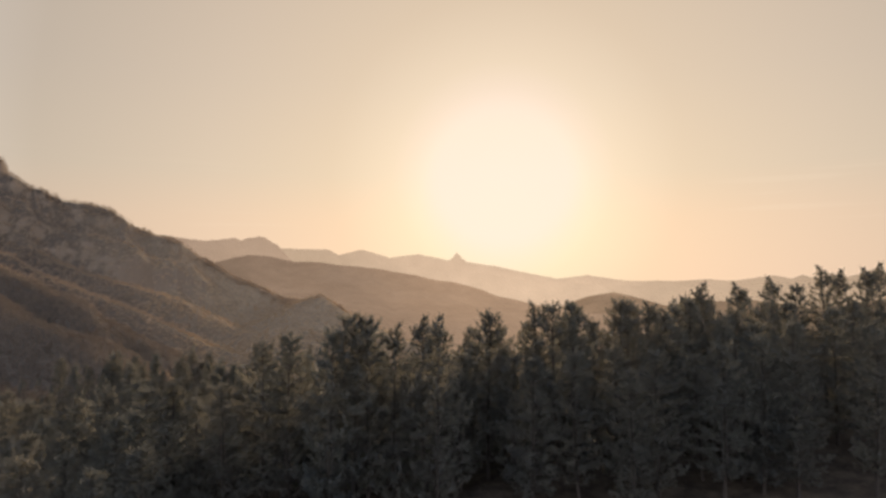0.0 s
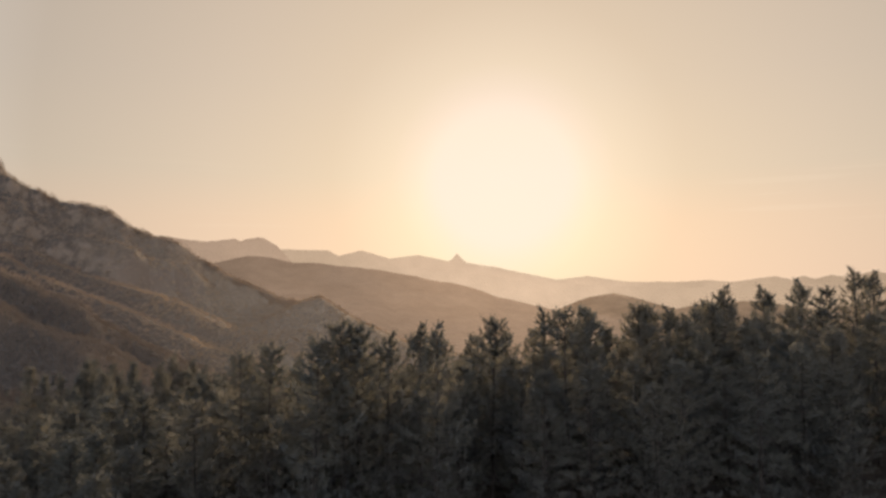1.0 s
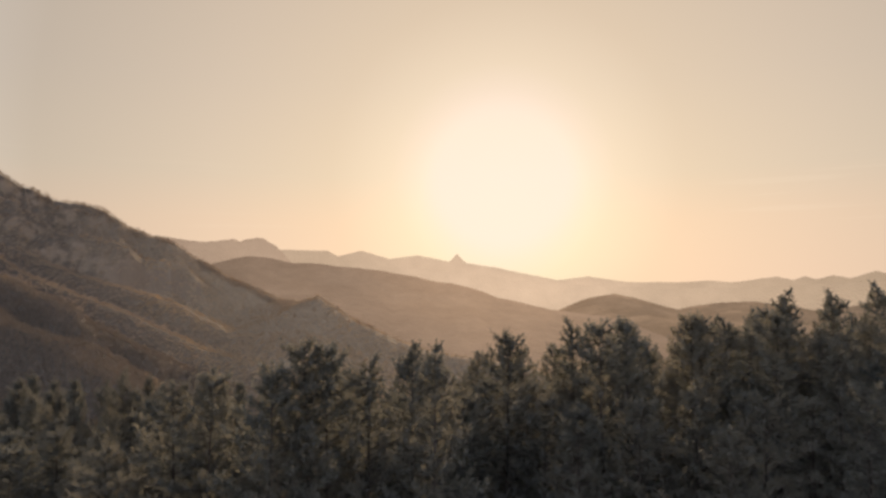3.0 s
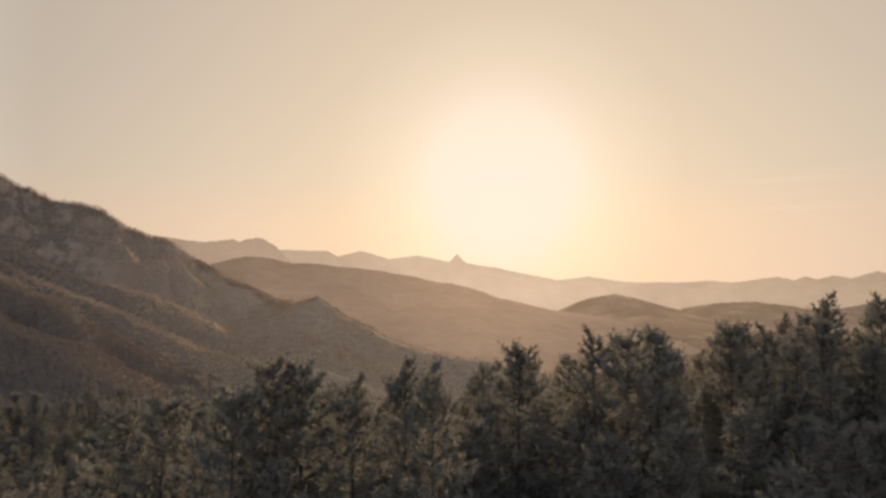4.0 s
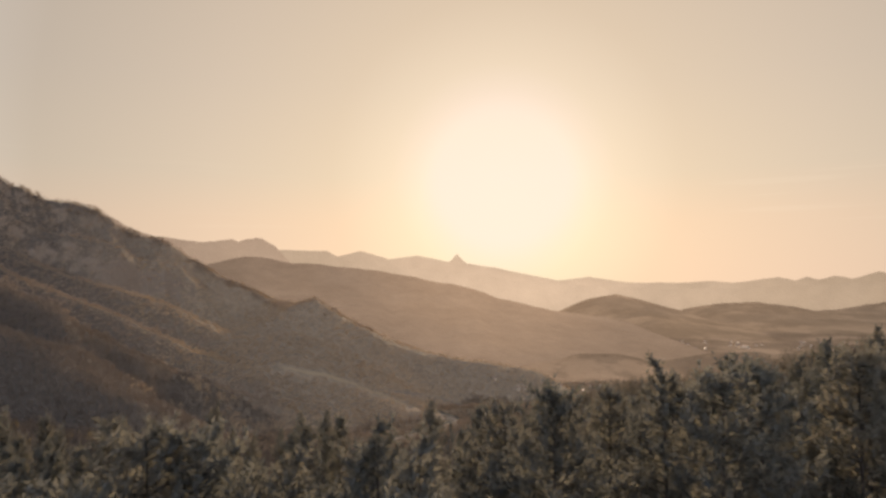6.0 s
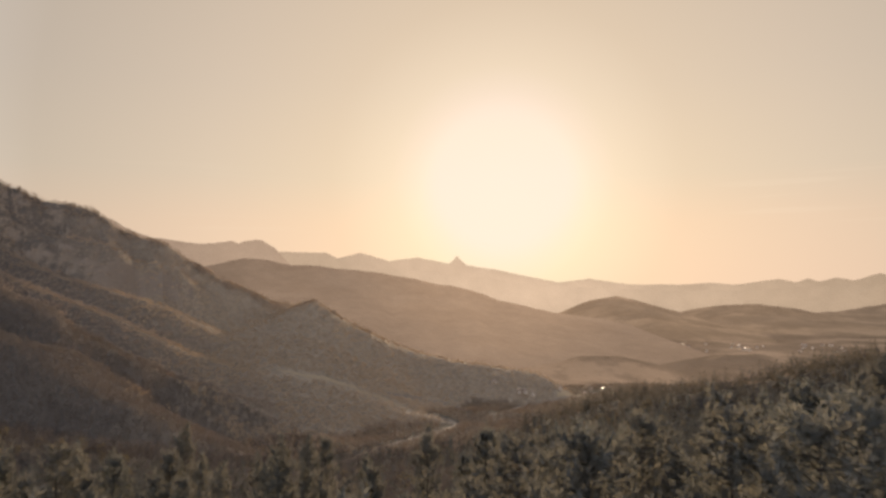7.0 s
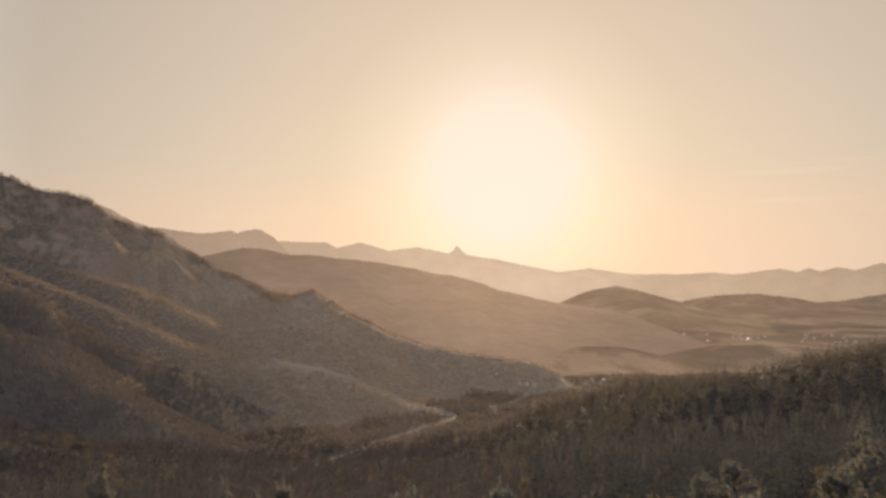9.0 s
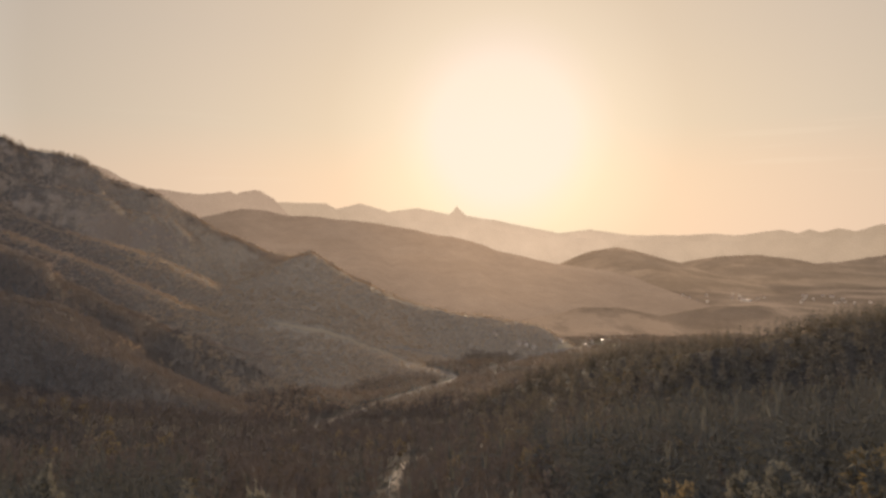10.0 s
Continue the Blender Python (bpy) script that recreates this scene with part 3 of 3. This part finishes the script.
def blades(rng, centre, way, count, length, width, loose=0.62):
    """A tuft: pointed blades that fan out from a twig's end, each a narrow triangle."""
    d = np.asarray(way) + rng.normal(0, loose, (count, 3))
    d /= np.linalg.norm(d, axis=1)[:, None]
    s = np.cross(d, rng.normal(0, 1, (count, 3)))
    s /= np.linalg.norm(s, axis=1)[:, None] + 1e-9
    ln = length * rng.uniform(0.7, 1.3, (count, 1))
    base = centre + rng.normal(0, length * 0.12, (count, 3))
    v = np.stack([base + s * width, base + d * ln, base - s * width], 1).reshape(-1, 3)
    return v, np.arange(count * 3).reshape(-1, 3)


def brush(rng, line, count, length, width, low=0.0):
    """Needles standing out all round a shoot that follows a line, each a narrow triangle leaning towards its tip."""
    line = np.asarray(line, float)
    f = low + (1 - low) * rng.random(count) ** 0.8
    at = f * (len(line) - 1)
    i = np.minimum(at.astype(int), len(line) - 2)
    way = line[i + 1] - line[i]
    base = line[i] + way * (at - i)[:, None]
    way = way / (np.linalg.norm(way, axis=1)[:, None] + 1e-9)
    d = np.cross(way, rng.normal(0, 1, (count, 3)))
    d = d / (np.linalg.norm(d, axis=1)[:, None] + 1e-9) + way * rng.uniform(0.4, 1.3, (count, 1))
    d /= np.linalg.norm(d, axis=1)[:, None]
    s = np.cross(d, rng.normal(0, 1, (count, 3)))
    s /= np.linalg.norm(s, axis=1)[:, None] + 1e-9
    ln = length * rng.uniform(0.75, 1.25, (count, 1))
    v = np.stack([base + s * width, base + d * ln, base - s * width], 1).reshape(-1, 3)
    return v, np.arange(count * 3).reshape(-1, 3)


def pine_meshes(seed, spread, base, lean, open_top, taper=7.0):
    """A pine 20 m tall: bent trunk with whorls of limbs that turn up at their ends, clothed in bottle-brush shoots."""
    rng = np.random.default_rng(seed)
    wood, crown = Soup(), Soup()
    hs = np.linspace(-0.6, 19.4, 12)
    bend = np.stack([lean * np.sin(hs / 7 + seed), lean * np.cos(hs / 6 + 2 * seed), hs], 1) - [lean * math.sin(seed), lean * math.cos(2 * seed), 0]
    rad = 0.24 * (1 - np.clip(hs, 0, 20) / 20.3) ** 1.1 + 0.012
    wood.add(*tube(bend, rad, 8))
    up = np.array([0, 0, 1.0])
    fr = np.array([0, 0.4, 0.75, 1.0])[:, None]
    z, turn = base, rng.uniform(0, 6)
    while z < 19.2:
        k = (z - base) / (19.8 - base)
        shape = min(1.0, (20.2 - z) / taper) ** (0.8 if taper < 9 else 0.95) * (0.65 + 0.35 * min(1, k / 0.25)) * spread * (1 + 0.14 * math.sin(z * 1.3 + seed * 3))
        high = z > 6
        for b in range(rng.integers(4, 7)):
            turn += 2 * math.pi / 5.4 + rng.normal(0, 0.35)
            ln = shape * rng.uniform(0.55, 1.15) + 0.15
            rise = math.radians(3 + 14 * k + rng.normal(0, 9))
            out = np.array([math.cos(turn), math.sin(turn), 0])
            side = np.array([-out[1], out[0], 0])
            p0 = np.array([np.interp(z, hs, bend[:, 0]), np.interp(z, hs, bend[:, 1]), z + rng.uniform(-0.45, 0.45)])
            line = p0 + out * ln * fr * math.cos(rise) + up * ln * (fr * math.sin(rise) + 0.13 * fr ** 2.2)
            wood.add(*tube(line[[0, 2]], (0.045, 0.012), 3))
            crown.add(*brush(rng, line, int(9 + ln * (8 if high else 5)), 0.42 if high else 0.6, 0.085 if high else 0.13, 0.03))
            for q in range(int(2.0 + ln * (2.4 if high else 1.3))):
                g = 1.0 if q == 0 else min(0.97, 0.3 + 0.7 * rng.random() ** 0.75)
                c = p0 + out * ln * g * math.cos(rise) + up * ln * (g * math.sin(rise) + 0.13 * g ** 2.2)
                way = out * rng.uniform(0.15, 0.6) + side * rng.normal(0, 0.55) * (q > 0) + up * rng.uniform(0.35, 0.85)
                way = way / np.linalg.norm(way) * rng.uniform(0.4, 0.8) * min(1.0, 0.55 + 0.25 * ln)
                shoot = np.stack([c - way * 0.1, c + way * 0.55 - up * 0.04, c + way + up * 0.1])
                crown.add(*brush(rng, shoot, 10 if high else 8, 0.27 if high else 0.42, 0.06 if high else 0.1))
        z += rng.uniform(0.62, 0.95) * (0.62 if z > 15.5 else 0.95) * (1.25 if rng.random() < open_top else 1)
    crown.add(*brush(rng, bend[2:8], 150, 0.8, 0.11))
    crown.add(*brush(rng, bend[8:], 60, 0.5, 0.06))
    tip = bend[-1]
    crown.add(*brush(rng, [tip - up * 1.2, tip - up * 0.3, tip + up * 0.6], 34, 0.24, 0.045))
    return wood.mesh("trunk", BARK, True), crown.mesh("crown", NEEDLES)


PINES = [pine_meshes(11, 3.5, 2.5, 0.15, 0.2, 8.5), pine_meshes(12, 3.1, 2.0, 0.25, 0.4, 8.0), pine_meshes(13, 3.8, 3.0, 0.2, 0.4, 8.5),
         pine_meshes(14, 3.7, 2.0, 0.12, 0.1, 11.0), pine_meshes(15, 3.5, 3.0, 0.35, 0.5, 8.5), pine_meshes(16, 3.4, 2.0, 0.1, 0.2, 9.5)]
LABELS = ["tall dark green pine with a dense backlit crown", "dark pine with a ragged open crown on the ridge",
          "broad dark pine with upswept limbs", "slim pointed dark green pine", "leaning pine with a thin uneven crown", "narrow spire-like dark pine"]


def plant_pine(kind, x, y, height, turn, slim=1.0):
    z = float(land(np.array([x], float), np.array([y], float))[0])
    thing = new("pine_tree")
    trunk, crown = (new(n, me) for n, me in zip(("trunk", "crown"), PINES[kind]))
    trunk.parent = crown.parent = thing
    k = height / 20.0
    thing.matrix_world = pose(x, y, z - 0.1, 0, 0, turn) @ Matrix.Diagonal((slim * k ** 0.5, slim * k ** 0.5, k, 1))
    return tagged(thing, LABELS[kind], "tree", "pines on the ridge")


# pines that stand out on the skyline: x, y, height of the tip
KEY_PINES = [(-10, 71.4, 21.2), (-12.7, 69.9, 19.7), (40.3, 99.2, 24.4), (45.7, 98.8, 24.4), (-21.1, 74.9, 17.6), (17.7, 88.1, 21.8),
             (25, 86.7, 22.4), (-0.7, 70.4, 20.6), (5.7, 81.9, 21.2), (16.4, 82.4, 22.3), (28.3, 95.1, 21.6), (12, 82.9, 21.8),
             (4.4, 93.1, 18.1), (-32.3, 110.4, 13.4), (-2.2, 74.7, 20.4), (23.6, 84.7, 22.7), (21.2, 118.7, 13.9), (-17.5, 74, 18.8),
             (-8.4, 72.5, 20.8), (-5.5, 73, 19.6), (14.4, 80, 22.2), (29.2, 90, 21.7), (33.2, 92, 22.0), (37.5, 98, 23.1), (51, 99, 25.3),
             (56.5, 102, 24.5), (60.5, 101, 27), (64, 102, 26.5), (68, 102, 26.8), (71, 103, 27.6)]


def plant_ridge():
    rng = np.random.default_rng(5)
    spots = []
    for x, y, tip in KEY_PINES:
        z = float(land(np.array([x], float), np.array([y], float))[0])
        spots.append((x, y))
        plant_pine(int(rng.choice((3, 5, 3, 5, 1))) if x > 27 else int(rng.choice((0, 0, 1, 2, 4, 5))), x, y, tip - z, float(rng.uniform(0, 360)))
    for gy in np.arange(50, 127, 5.45):
        for gx in np.arange(-95, 95, 5.45):
            x, y = gx + rng.uniform(-1.7, 1.7), gy + rng.uniform(-1.7, 1.7)
            kind, hgt, turn = int(rng.integers(0, 6)), rng.uniform(15, 19) + (2.5 if gx < -2 else -3.0 if gy > 112 else 0) * (gy > 104), float(rng.uniform(0, 360))
            if not among_pines(x, y) or min(math.hypot(x - a, y - b) for a, b in spots) < 3.2:
                continue
            if y < 92:
                hgt -= min(2.2, max(0, 0.1 * (-x - 14)))
            if x < -2 and 84 < y < 106:
                hgt -= 2.5
            if gx < -2 and gy > 106:
                continue
            if x > 27 and y > 84:
                kind, hgt = (3, 5)[kind % 2], hgt + 1.5
            slim = 1.0
            if y > 100:  # the lower rows stand closer and are drawn up into spires
                kind, slim = (3, 5)[kind % 2], 0.8
            spots.append((x, y))
            plant_pine(kind, x, y, hgt, turn, slim)


def plant_edge():
    """The lower edge of the stand: slimmer pines with even tops before the hollow."""
    rng = np.random.default_rng(9)
    for gy in (109, 114, 119.5):
        for gx in np.arange(-66, 14, 3.2):
            x, y = gx + rng.uniform(-1.5, 1.5), gy + rng.uniform(-2, 2)
            if rng.random() < 0.15 or min(math.hypot(x - a, y - b) for a, b, c in KEY_PINES) < 2.5:
                continue
            tip = rng.uniform(9.5, 13.2) - 1.5 * (x > -2)
            plant_pine(int(rng.choice((3, 5, 3, 5))), x, y, tip - float(land(np.array([x]), np.array([y]))[0]), float(rng.uniform(0, 360)), rng.uniform(0.52, 0.76))


def among_pines(x, y):
    """The stand of tall pines on the ridge, and its lower edge."""
    half = np.where(y < 90, 0.75 * (y - 12) + 6, 0.75 * (y - 40) + 10)
    return ((np.abs(x) < half) & (y > 69) & (y < 126)) | ((y > 52) & (y <= 69) & (x < -0.45 * y) & (x > -0.75 * y))


plant_ridge()
plant_edge()


# ---------------------------------------------------------------- woods further off
def far_conifer(seed, rows, per_row, width, blade=0.5, wide=0.1, each=3):
    """A small conifer one unit tall: rows of upswept sprays round a stem."""
    rng = np.random.default_rng(seed)
    out = Soup()
    out.add(*tube([(0, 0, -0.05), (0, 0, 0.4)], (0.014, 0.006), 3))
    for r in range(rows):
        k = r / (rows - 1)
        z = 0.12 + 0.83 * k
        ln = width * ((1 - k) ** 0.8 + 0.07) * rng.uniform(0.8, 1.2)
        for b in range(per_row):
            a = rng.uniform(0, 6.28)
            d = np.array([math.cos(a), math.sin(a), rng.uniform(0.1, 0.9)])
            out.add(*blades(rng, np.array([0, 0, z]) + d * ln * rng.uniform(0.1, 0.8), d * 2.2, each, max(ln, 0.04) * blade, max(ln, 0.04) * wide))
    out.add(*blades(rng, np.array([0, 0, 0.9]), (0, 0, 3), 4, 0.09, 0.008))
    return np.concatenate(out.v), np.concatenate(out.f)


def far_bare(seed, sprays, width, length=0.2, thin=0.016):
    """A bare broadleaf tree one unit tall: a stem that parts into rising limbs and sprays of twigs."""
    rng = np.random.default_rng(seed)
    out = Soup()
    out.add(*tube([(0, 0, -0.05), (0.01, 0, 0.45), (0, 0.01, 0.8)], (0.016, 0.01, 0.003), 3))
    for b in range(sprays):
        a = rng.uniform(0, 6.28)
        z = rng.uniform(0.25, 0.8)
        reach = width * (1 - ((z - 0.5) / 0.45) ** 2) ** 0.5 * rng.uniform(0.15, 1.0)
        d = np.array([math.cos(a), math.sin(a), 0])
        out.add(*blades(rng, np.array([0, 0, z]) + d * reach, d * 0.5 + np.array([0, 0, 1.3]), 3, length, thin, 0.5))
    return np.concatenate(out.v), np.concatenate(out.f)


def leafy(seed, clumps, width, size=1.0):
    """A small round-headed tree one unit tall, of loose clumps."""
    rng = np.random.default_rng(seed)
    out = Soup()
    out.add(*tube([(0, 0, -0.05), (0, 0, 0.5)], (0.02, 0.012), 3))
    for b in range(clumps):
        d = rng.normal(0, 1, 3)
        d /= np.linalg.norm(d)
        c = np.array([0, 0, 0.62]) + d * [width, width, 0.33] * rng.uniform(0.5, 1)
        out.add(*blades(rng, c, d, 4, 0.2 * size, 0.06 * size))
    return np.concatenate(out.v), np.concatenate(out.f)


def wood(name, label, shapes, mat, spots, low, high, seed):
    """Many trees of a wood in one mesh. spots: x and y of each."""
    rng = np.random.default_rng(seed)
    x, y = spots
    z = surface(x, y)
    pick = rng.integers(0, len(shapes), len(x))
    vs, fs, n = [], [], 0
    for k, (v, f) in enumerate(shapes):
        at = np.flatnonzero(pick == k)
        if not len(at):
            continue
        a, h = rng.uniform(0, 6.28, len(at)), rng.uniform(low, high, len(at))
        wide = h * rng.uniform(0.75, 1.25, len(at))
        c, s = np.cos(a) * wide, np.sin(a) * wide
        px = x[at, None] + c[:, None] * v[:, 0] - s[:, None] * v[:, 1]
        py = y[at, None] + s[:, None] * v[:, 0] + c[:, None] * v[:, 1]
        pz = z[at, None] - 0.2 + h[:, None] * v[:, 2]
        vs.append(np.stack([px, py, pz], -1).reshape(-1, 3))
        fs.append((f[None] + n + np.arange(len(at))[:, None, None] * len(v)).reshape(-1, 3))
        n += len(at) * len(v)
    me = raw_mesh(name, np.concatenate(vs), np.concatenate(fs), mat)
    return tagged(new(name, me), label, "trees", kind="stuff")


def scatter(seed, y0, y1, gap, left, right, want):
    """Jittered spots between y0 and y1 and between the bearings left and right where want(x, y, random) holds."""
    rng = np.random.default_rng(seed)
    gx, gy = np.meshgrid(np.arange(left * y1 - 10, right * y1 + 10, gap), np.arange(y0, y1, gap))
    x = (gx + rng.uniform(-0.5, 0.5, gx.shape) * gap).ravel()
    y = (gy + rng.uniform(-0.5, 0.5, gx.shape) * gap).ravel()
    ok = (x > left * y - 10) & (x < right * y + 10) & want(x, y, rng.random(len(x))) & clear_of_roads(x, y)
    return x[ok], y[ok]


def patch(x, y):
    return value_noise(x / 45, y / 45, 3) * 0.65 + value_noise(x / 14, y / 14, 8) * 0.35


def conifer_share(x, y):
    """More evergreens on the hill across the hollow, mostly bare trees on the other side."""
    return np.clip(0.55 + (x - 5) / 160 + 0.9 * (patch(x, y) - 0.5) - np.clip((y - 140) / 700, 0, 0.25), 0.06, 0.97)


def pine_slope(x, y):
    """Share of evergreens: nearly all right below the ridge, few on the far bank of the stream."""
    return np.where((y < 150) | ((y < 165) & (x > 0.12 * y - 4)) | ((y < 225) & (x < -0.22 * y)), 0.97, conifer_share(x, y) * np.where(x < 20, 0.3, 1.0))


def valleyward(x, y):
    """0 on the dark near spurs, 1 down the valley, where haze is painted into the woods' colour."""
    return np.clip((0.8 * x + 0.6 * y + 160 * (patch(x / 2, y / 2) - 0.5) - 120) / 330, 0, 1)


def build_woods():
    fine_firs = [far_conifer(s, 15, 14, w, 0.2, 0.026, 5) for s, w in ((1, 0.16), (2, 0.13), (3, 0.18))]
    firs = [far_conifer(s, 12, 9, w, 0.45, 0.08) for s, w in ((1, 0.16), (2, 0.13), (3, 0.18))]
    small = [far_conifer(s, 9, 6, w, 0.6, 0.17, 2) for s, w in ((4, 0.24), (5, 0.19))]
    bare = [far_bare(s, 95, w, 0.1, 0.006) for s, w in ((6, 0.25), (7, 0.3), (8, 0.2))]
    thin = [far_bare(s, 15, w, 0.17, 0.016) for s, w in ((9, 0.25), (10, 0.32))]
    round_heads = [leafy(s, 60, w, 0.45) for s, w in ((14, 0.3), (15, 0.24))]
    bushes = [leafy(s, 9, w) for s, w in ((16, 0.36), (17, 0.3))]
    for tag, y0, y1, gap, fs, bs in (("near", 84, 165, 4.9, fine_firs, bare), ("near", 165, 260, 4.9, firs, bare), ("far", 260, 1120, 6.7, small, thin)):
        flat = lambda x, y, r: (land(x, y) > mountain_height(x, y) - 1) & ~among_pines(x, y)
        # the far plantation takes the needles with haze painted into their colour
        wood("conifer_wood", "dark conifer plantation on the slope below the ridge" if tag == "near" else "brownish conifer plantation on the hill across the hollow, needles paled for haze", fs, FAR_NEEDLES if tag == "near" else HAZED_NEEDLES,
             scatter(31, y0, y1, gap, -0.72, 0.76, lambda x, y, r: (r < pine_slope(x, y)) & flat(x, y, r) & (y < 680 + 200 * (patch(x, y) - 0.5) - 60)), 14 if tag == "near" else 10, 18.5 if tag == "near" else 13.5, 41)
        wood("bare_wood", "bare brown broadleaf wood on the valley side", bs, BARE,
             scatter(31, y0, y1, gap, -0.72, 0.76, lambda x, y, r: (r >= pine_slope(x, y)) & flat(x, y, r) & (y < 680 + 200 * (patch(x, y) - 0.5) - 60)), 8, 14, 42)
    wood("pale_trees", "scattered pale yellowish trees in the hollow", round_heads, PALE,
         scatter(33, 130, 420, 13, -0.7, 0.3, lambda x, y, r: (r < 0.35) & (patch(x, y) > 0.5)), 7, 11, 43)
    on_hill = lambda x, y: mountain_height(x, y) > land(x, y)
    gentle = lambda x, y: np.abs(mountain_height(x, y) - mountain_height(x + 3, y + 4)) < 5.2
    blend = lambda x, y, r: 0.8 * (fbm(x / 70, y / 70, 3, 15) * 0.8 + 0.5) + 0.2 * r
    heads = [leafy(s, 11, w) for s, w in ((18, 0.42), (19, 0.36), (20, 0.48))]
    stems = [far_bare(s, 14, w, 0.22, 0.03) for s, w in ((23, 0.3), (24, 0.38), (25, 0.24))]
    low_heads = [leafy(s, 6, w) for s, w in ((21, 0.5), (22, 0.42))]
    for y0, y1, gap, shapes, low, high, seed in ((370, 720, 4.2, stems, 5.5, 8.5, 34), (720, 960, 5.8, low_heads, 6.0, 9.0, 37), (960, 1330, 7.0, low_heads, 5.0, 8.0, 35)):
        # past 700 m the twigs are the paler ones with haze painted in
        wood("hillside_wood", "dense bare grey-brown wood covering the mountain's spurs", shapes, HILL_BARE if y0 < 700 else HAZED_FACE_TWIGS,
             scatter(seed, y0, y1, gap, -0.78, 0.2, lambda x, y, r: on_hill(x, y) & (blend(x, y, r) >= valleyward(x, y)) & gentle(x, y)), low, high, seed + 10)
        wood("mountain_scrub", "winter scrub and thin woods down the mountain's foot, colours paled for haze", shapes, HAZED_SCRUB,
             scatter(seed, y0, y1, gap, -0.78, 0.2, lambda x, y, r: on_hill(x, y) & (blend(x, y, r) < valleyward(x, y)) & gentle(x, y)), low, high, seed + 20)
    wood("crest_trees", "low bushy trees along the mountain's rocky crest", heads, HAZED_FACE_TWIGS,
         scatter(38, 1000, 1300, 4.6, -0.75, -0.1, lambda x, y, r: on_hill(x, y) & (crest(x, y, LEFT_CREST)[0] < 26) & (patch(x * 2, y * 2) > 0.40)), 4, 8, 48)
    # valley trees paled too: haze painted into their twigs
    wood("valley_trees", "hedges and small woods among the valley fields", bushes, HAZED_VALLEY_TWIGS,
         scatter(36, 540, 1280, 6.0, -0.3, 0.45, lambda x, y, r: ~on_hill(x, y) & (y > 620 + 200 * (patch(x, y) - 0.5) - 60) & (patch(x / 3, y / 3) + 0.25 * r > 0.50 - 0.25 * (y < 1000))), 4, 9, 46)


build_woods()


# ---------------------------------------------------------------- buildings in the valley
def house_parts(long, wide, tall, roof_rise):
    """Meshes of a small gabled house: walls, roof with eaves, chimney."""
    a, b = long / 2, wide / 2
    walls = [(-a, -b, -2), (a, -b, -2), (a, b, -2), (-a, b, -2), (-a, -b, tall), (a, -b, tall), (a, b, tall), (-a, b, tall), (-a, 0, tall + roof_rise), (a, 0, tall + roof_rise)]
    wf = [(0, 1, 5), (0, 5, 4), (1, 2, 6), (1, 6, 5), (2, 3, 7), (2, 7, 6), (3, 0, 4), (3, 4, 7), (4, 8, 7), (5, 6, 9)]
    e, t = 0.6, 0.3
    k = roof_rise / b
    prof = [(-b - e, tall - e * k + 0.05), (0, tall + roof_rise + 0.05), (b + e, tall - e * k + 0.05), (b + e, tall - e * k + t), (0, tall + roof_rise + t), (-b - e, tall - e * k + t)]
    roof = [(sx * (a + e), y, z) for sx in (-1, 1) for y, z in prof]
    rf = []
    for i in range(6):
        j = (i + 1) % 6
        rf += [(i, j, j + 6), (i, j + 6, i + 6)]
    rf += [(0, 1, 4), (0, 4, 5), (1, 2, 3), (1, 3, 4), (6, 10, 7), (6, 11, 10), (7, 9, 8), (7, 10, 9)]
    c = [(a * 0.5 + x, b * 0.3 + y, z) for z in (tall + roof_rise * 0.4, tall + roof_rise + 0.9) for x, y in ((-0.4, -0.4), (0.4, -0.4), (0.4, 0.4), (-0.4, 0.4))]
    cf = [(0, 1, 5), (0, 5, 4), (1, 2, 6), (1, 6, 5), (2, 3, 7), (2, 7, 6), (3, 0, 4), (3, 4, 7), (4, 5, 6), (4, 6, 7)]
    return raw_mesh("wall", walls, wf, WHITE_WALL), raw_mesh("roof", roof, rf, ROOF), raw_mesh("chimney", c, cf, WHITE_WALL)


def build_houses():
    rng = np.random.default_rng(77)
    kinds = [(house_parts(7.5, 6.5, 4, 1.8), "white farmhouse with a pitched brown tiled roof", "house"),
             (house_parts(10, 7, 4.5, 2.0), "long white house with a low tiled roof", "house"),
             (house_parts(34, 15, 6, 2.4), "large pale shed with a wide shallow roof", "building")]
    spots = [(121, 1072, 0, 80), (131, 1076, 1, 95), (143, 1073, 0, 70), (84, 1098, 0, 20), (196, 1126, 0, 60),
             (243, 1152, 0, 85), (262, 1192, 1, 75), (285, 1200, 0, 100), (669, 1935, 2, 75), (926, 2010, 2, 105)]
    for i in range(34):
        spots.append((rng.uniform(720, 1330), rng.uniform(1960, 2260), int(rng.integers(0, 2)), rng.uniform(0, 180)))
    for x, y, kind, turn in spots:
        meshes, label, cat = kinds[kind]
        at = np.array([x], float), np.array([y], float)
        z = float(surface(*at)[0] if y < 1260 else lowland_height(*at)[0])
        thing = new("house" if kind < 2 else "farm_building")
        for me in meshes:
            new(me.name.split(".")[0], me).parent = thing
        thing.matrix_world = pose(x, y, z, 0, 0, turn)
        tagged(thing, label + (" in the valley" if y < 1500 else " near town"), cat, "valley houses")


build_houses()
build_guard_rail([(-12.6, 236), (-14.0, 252), (-15.6, 275)])
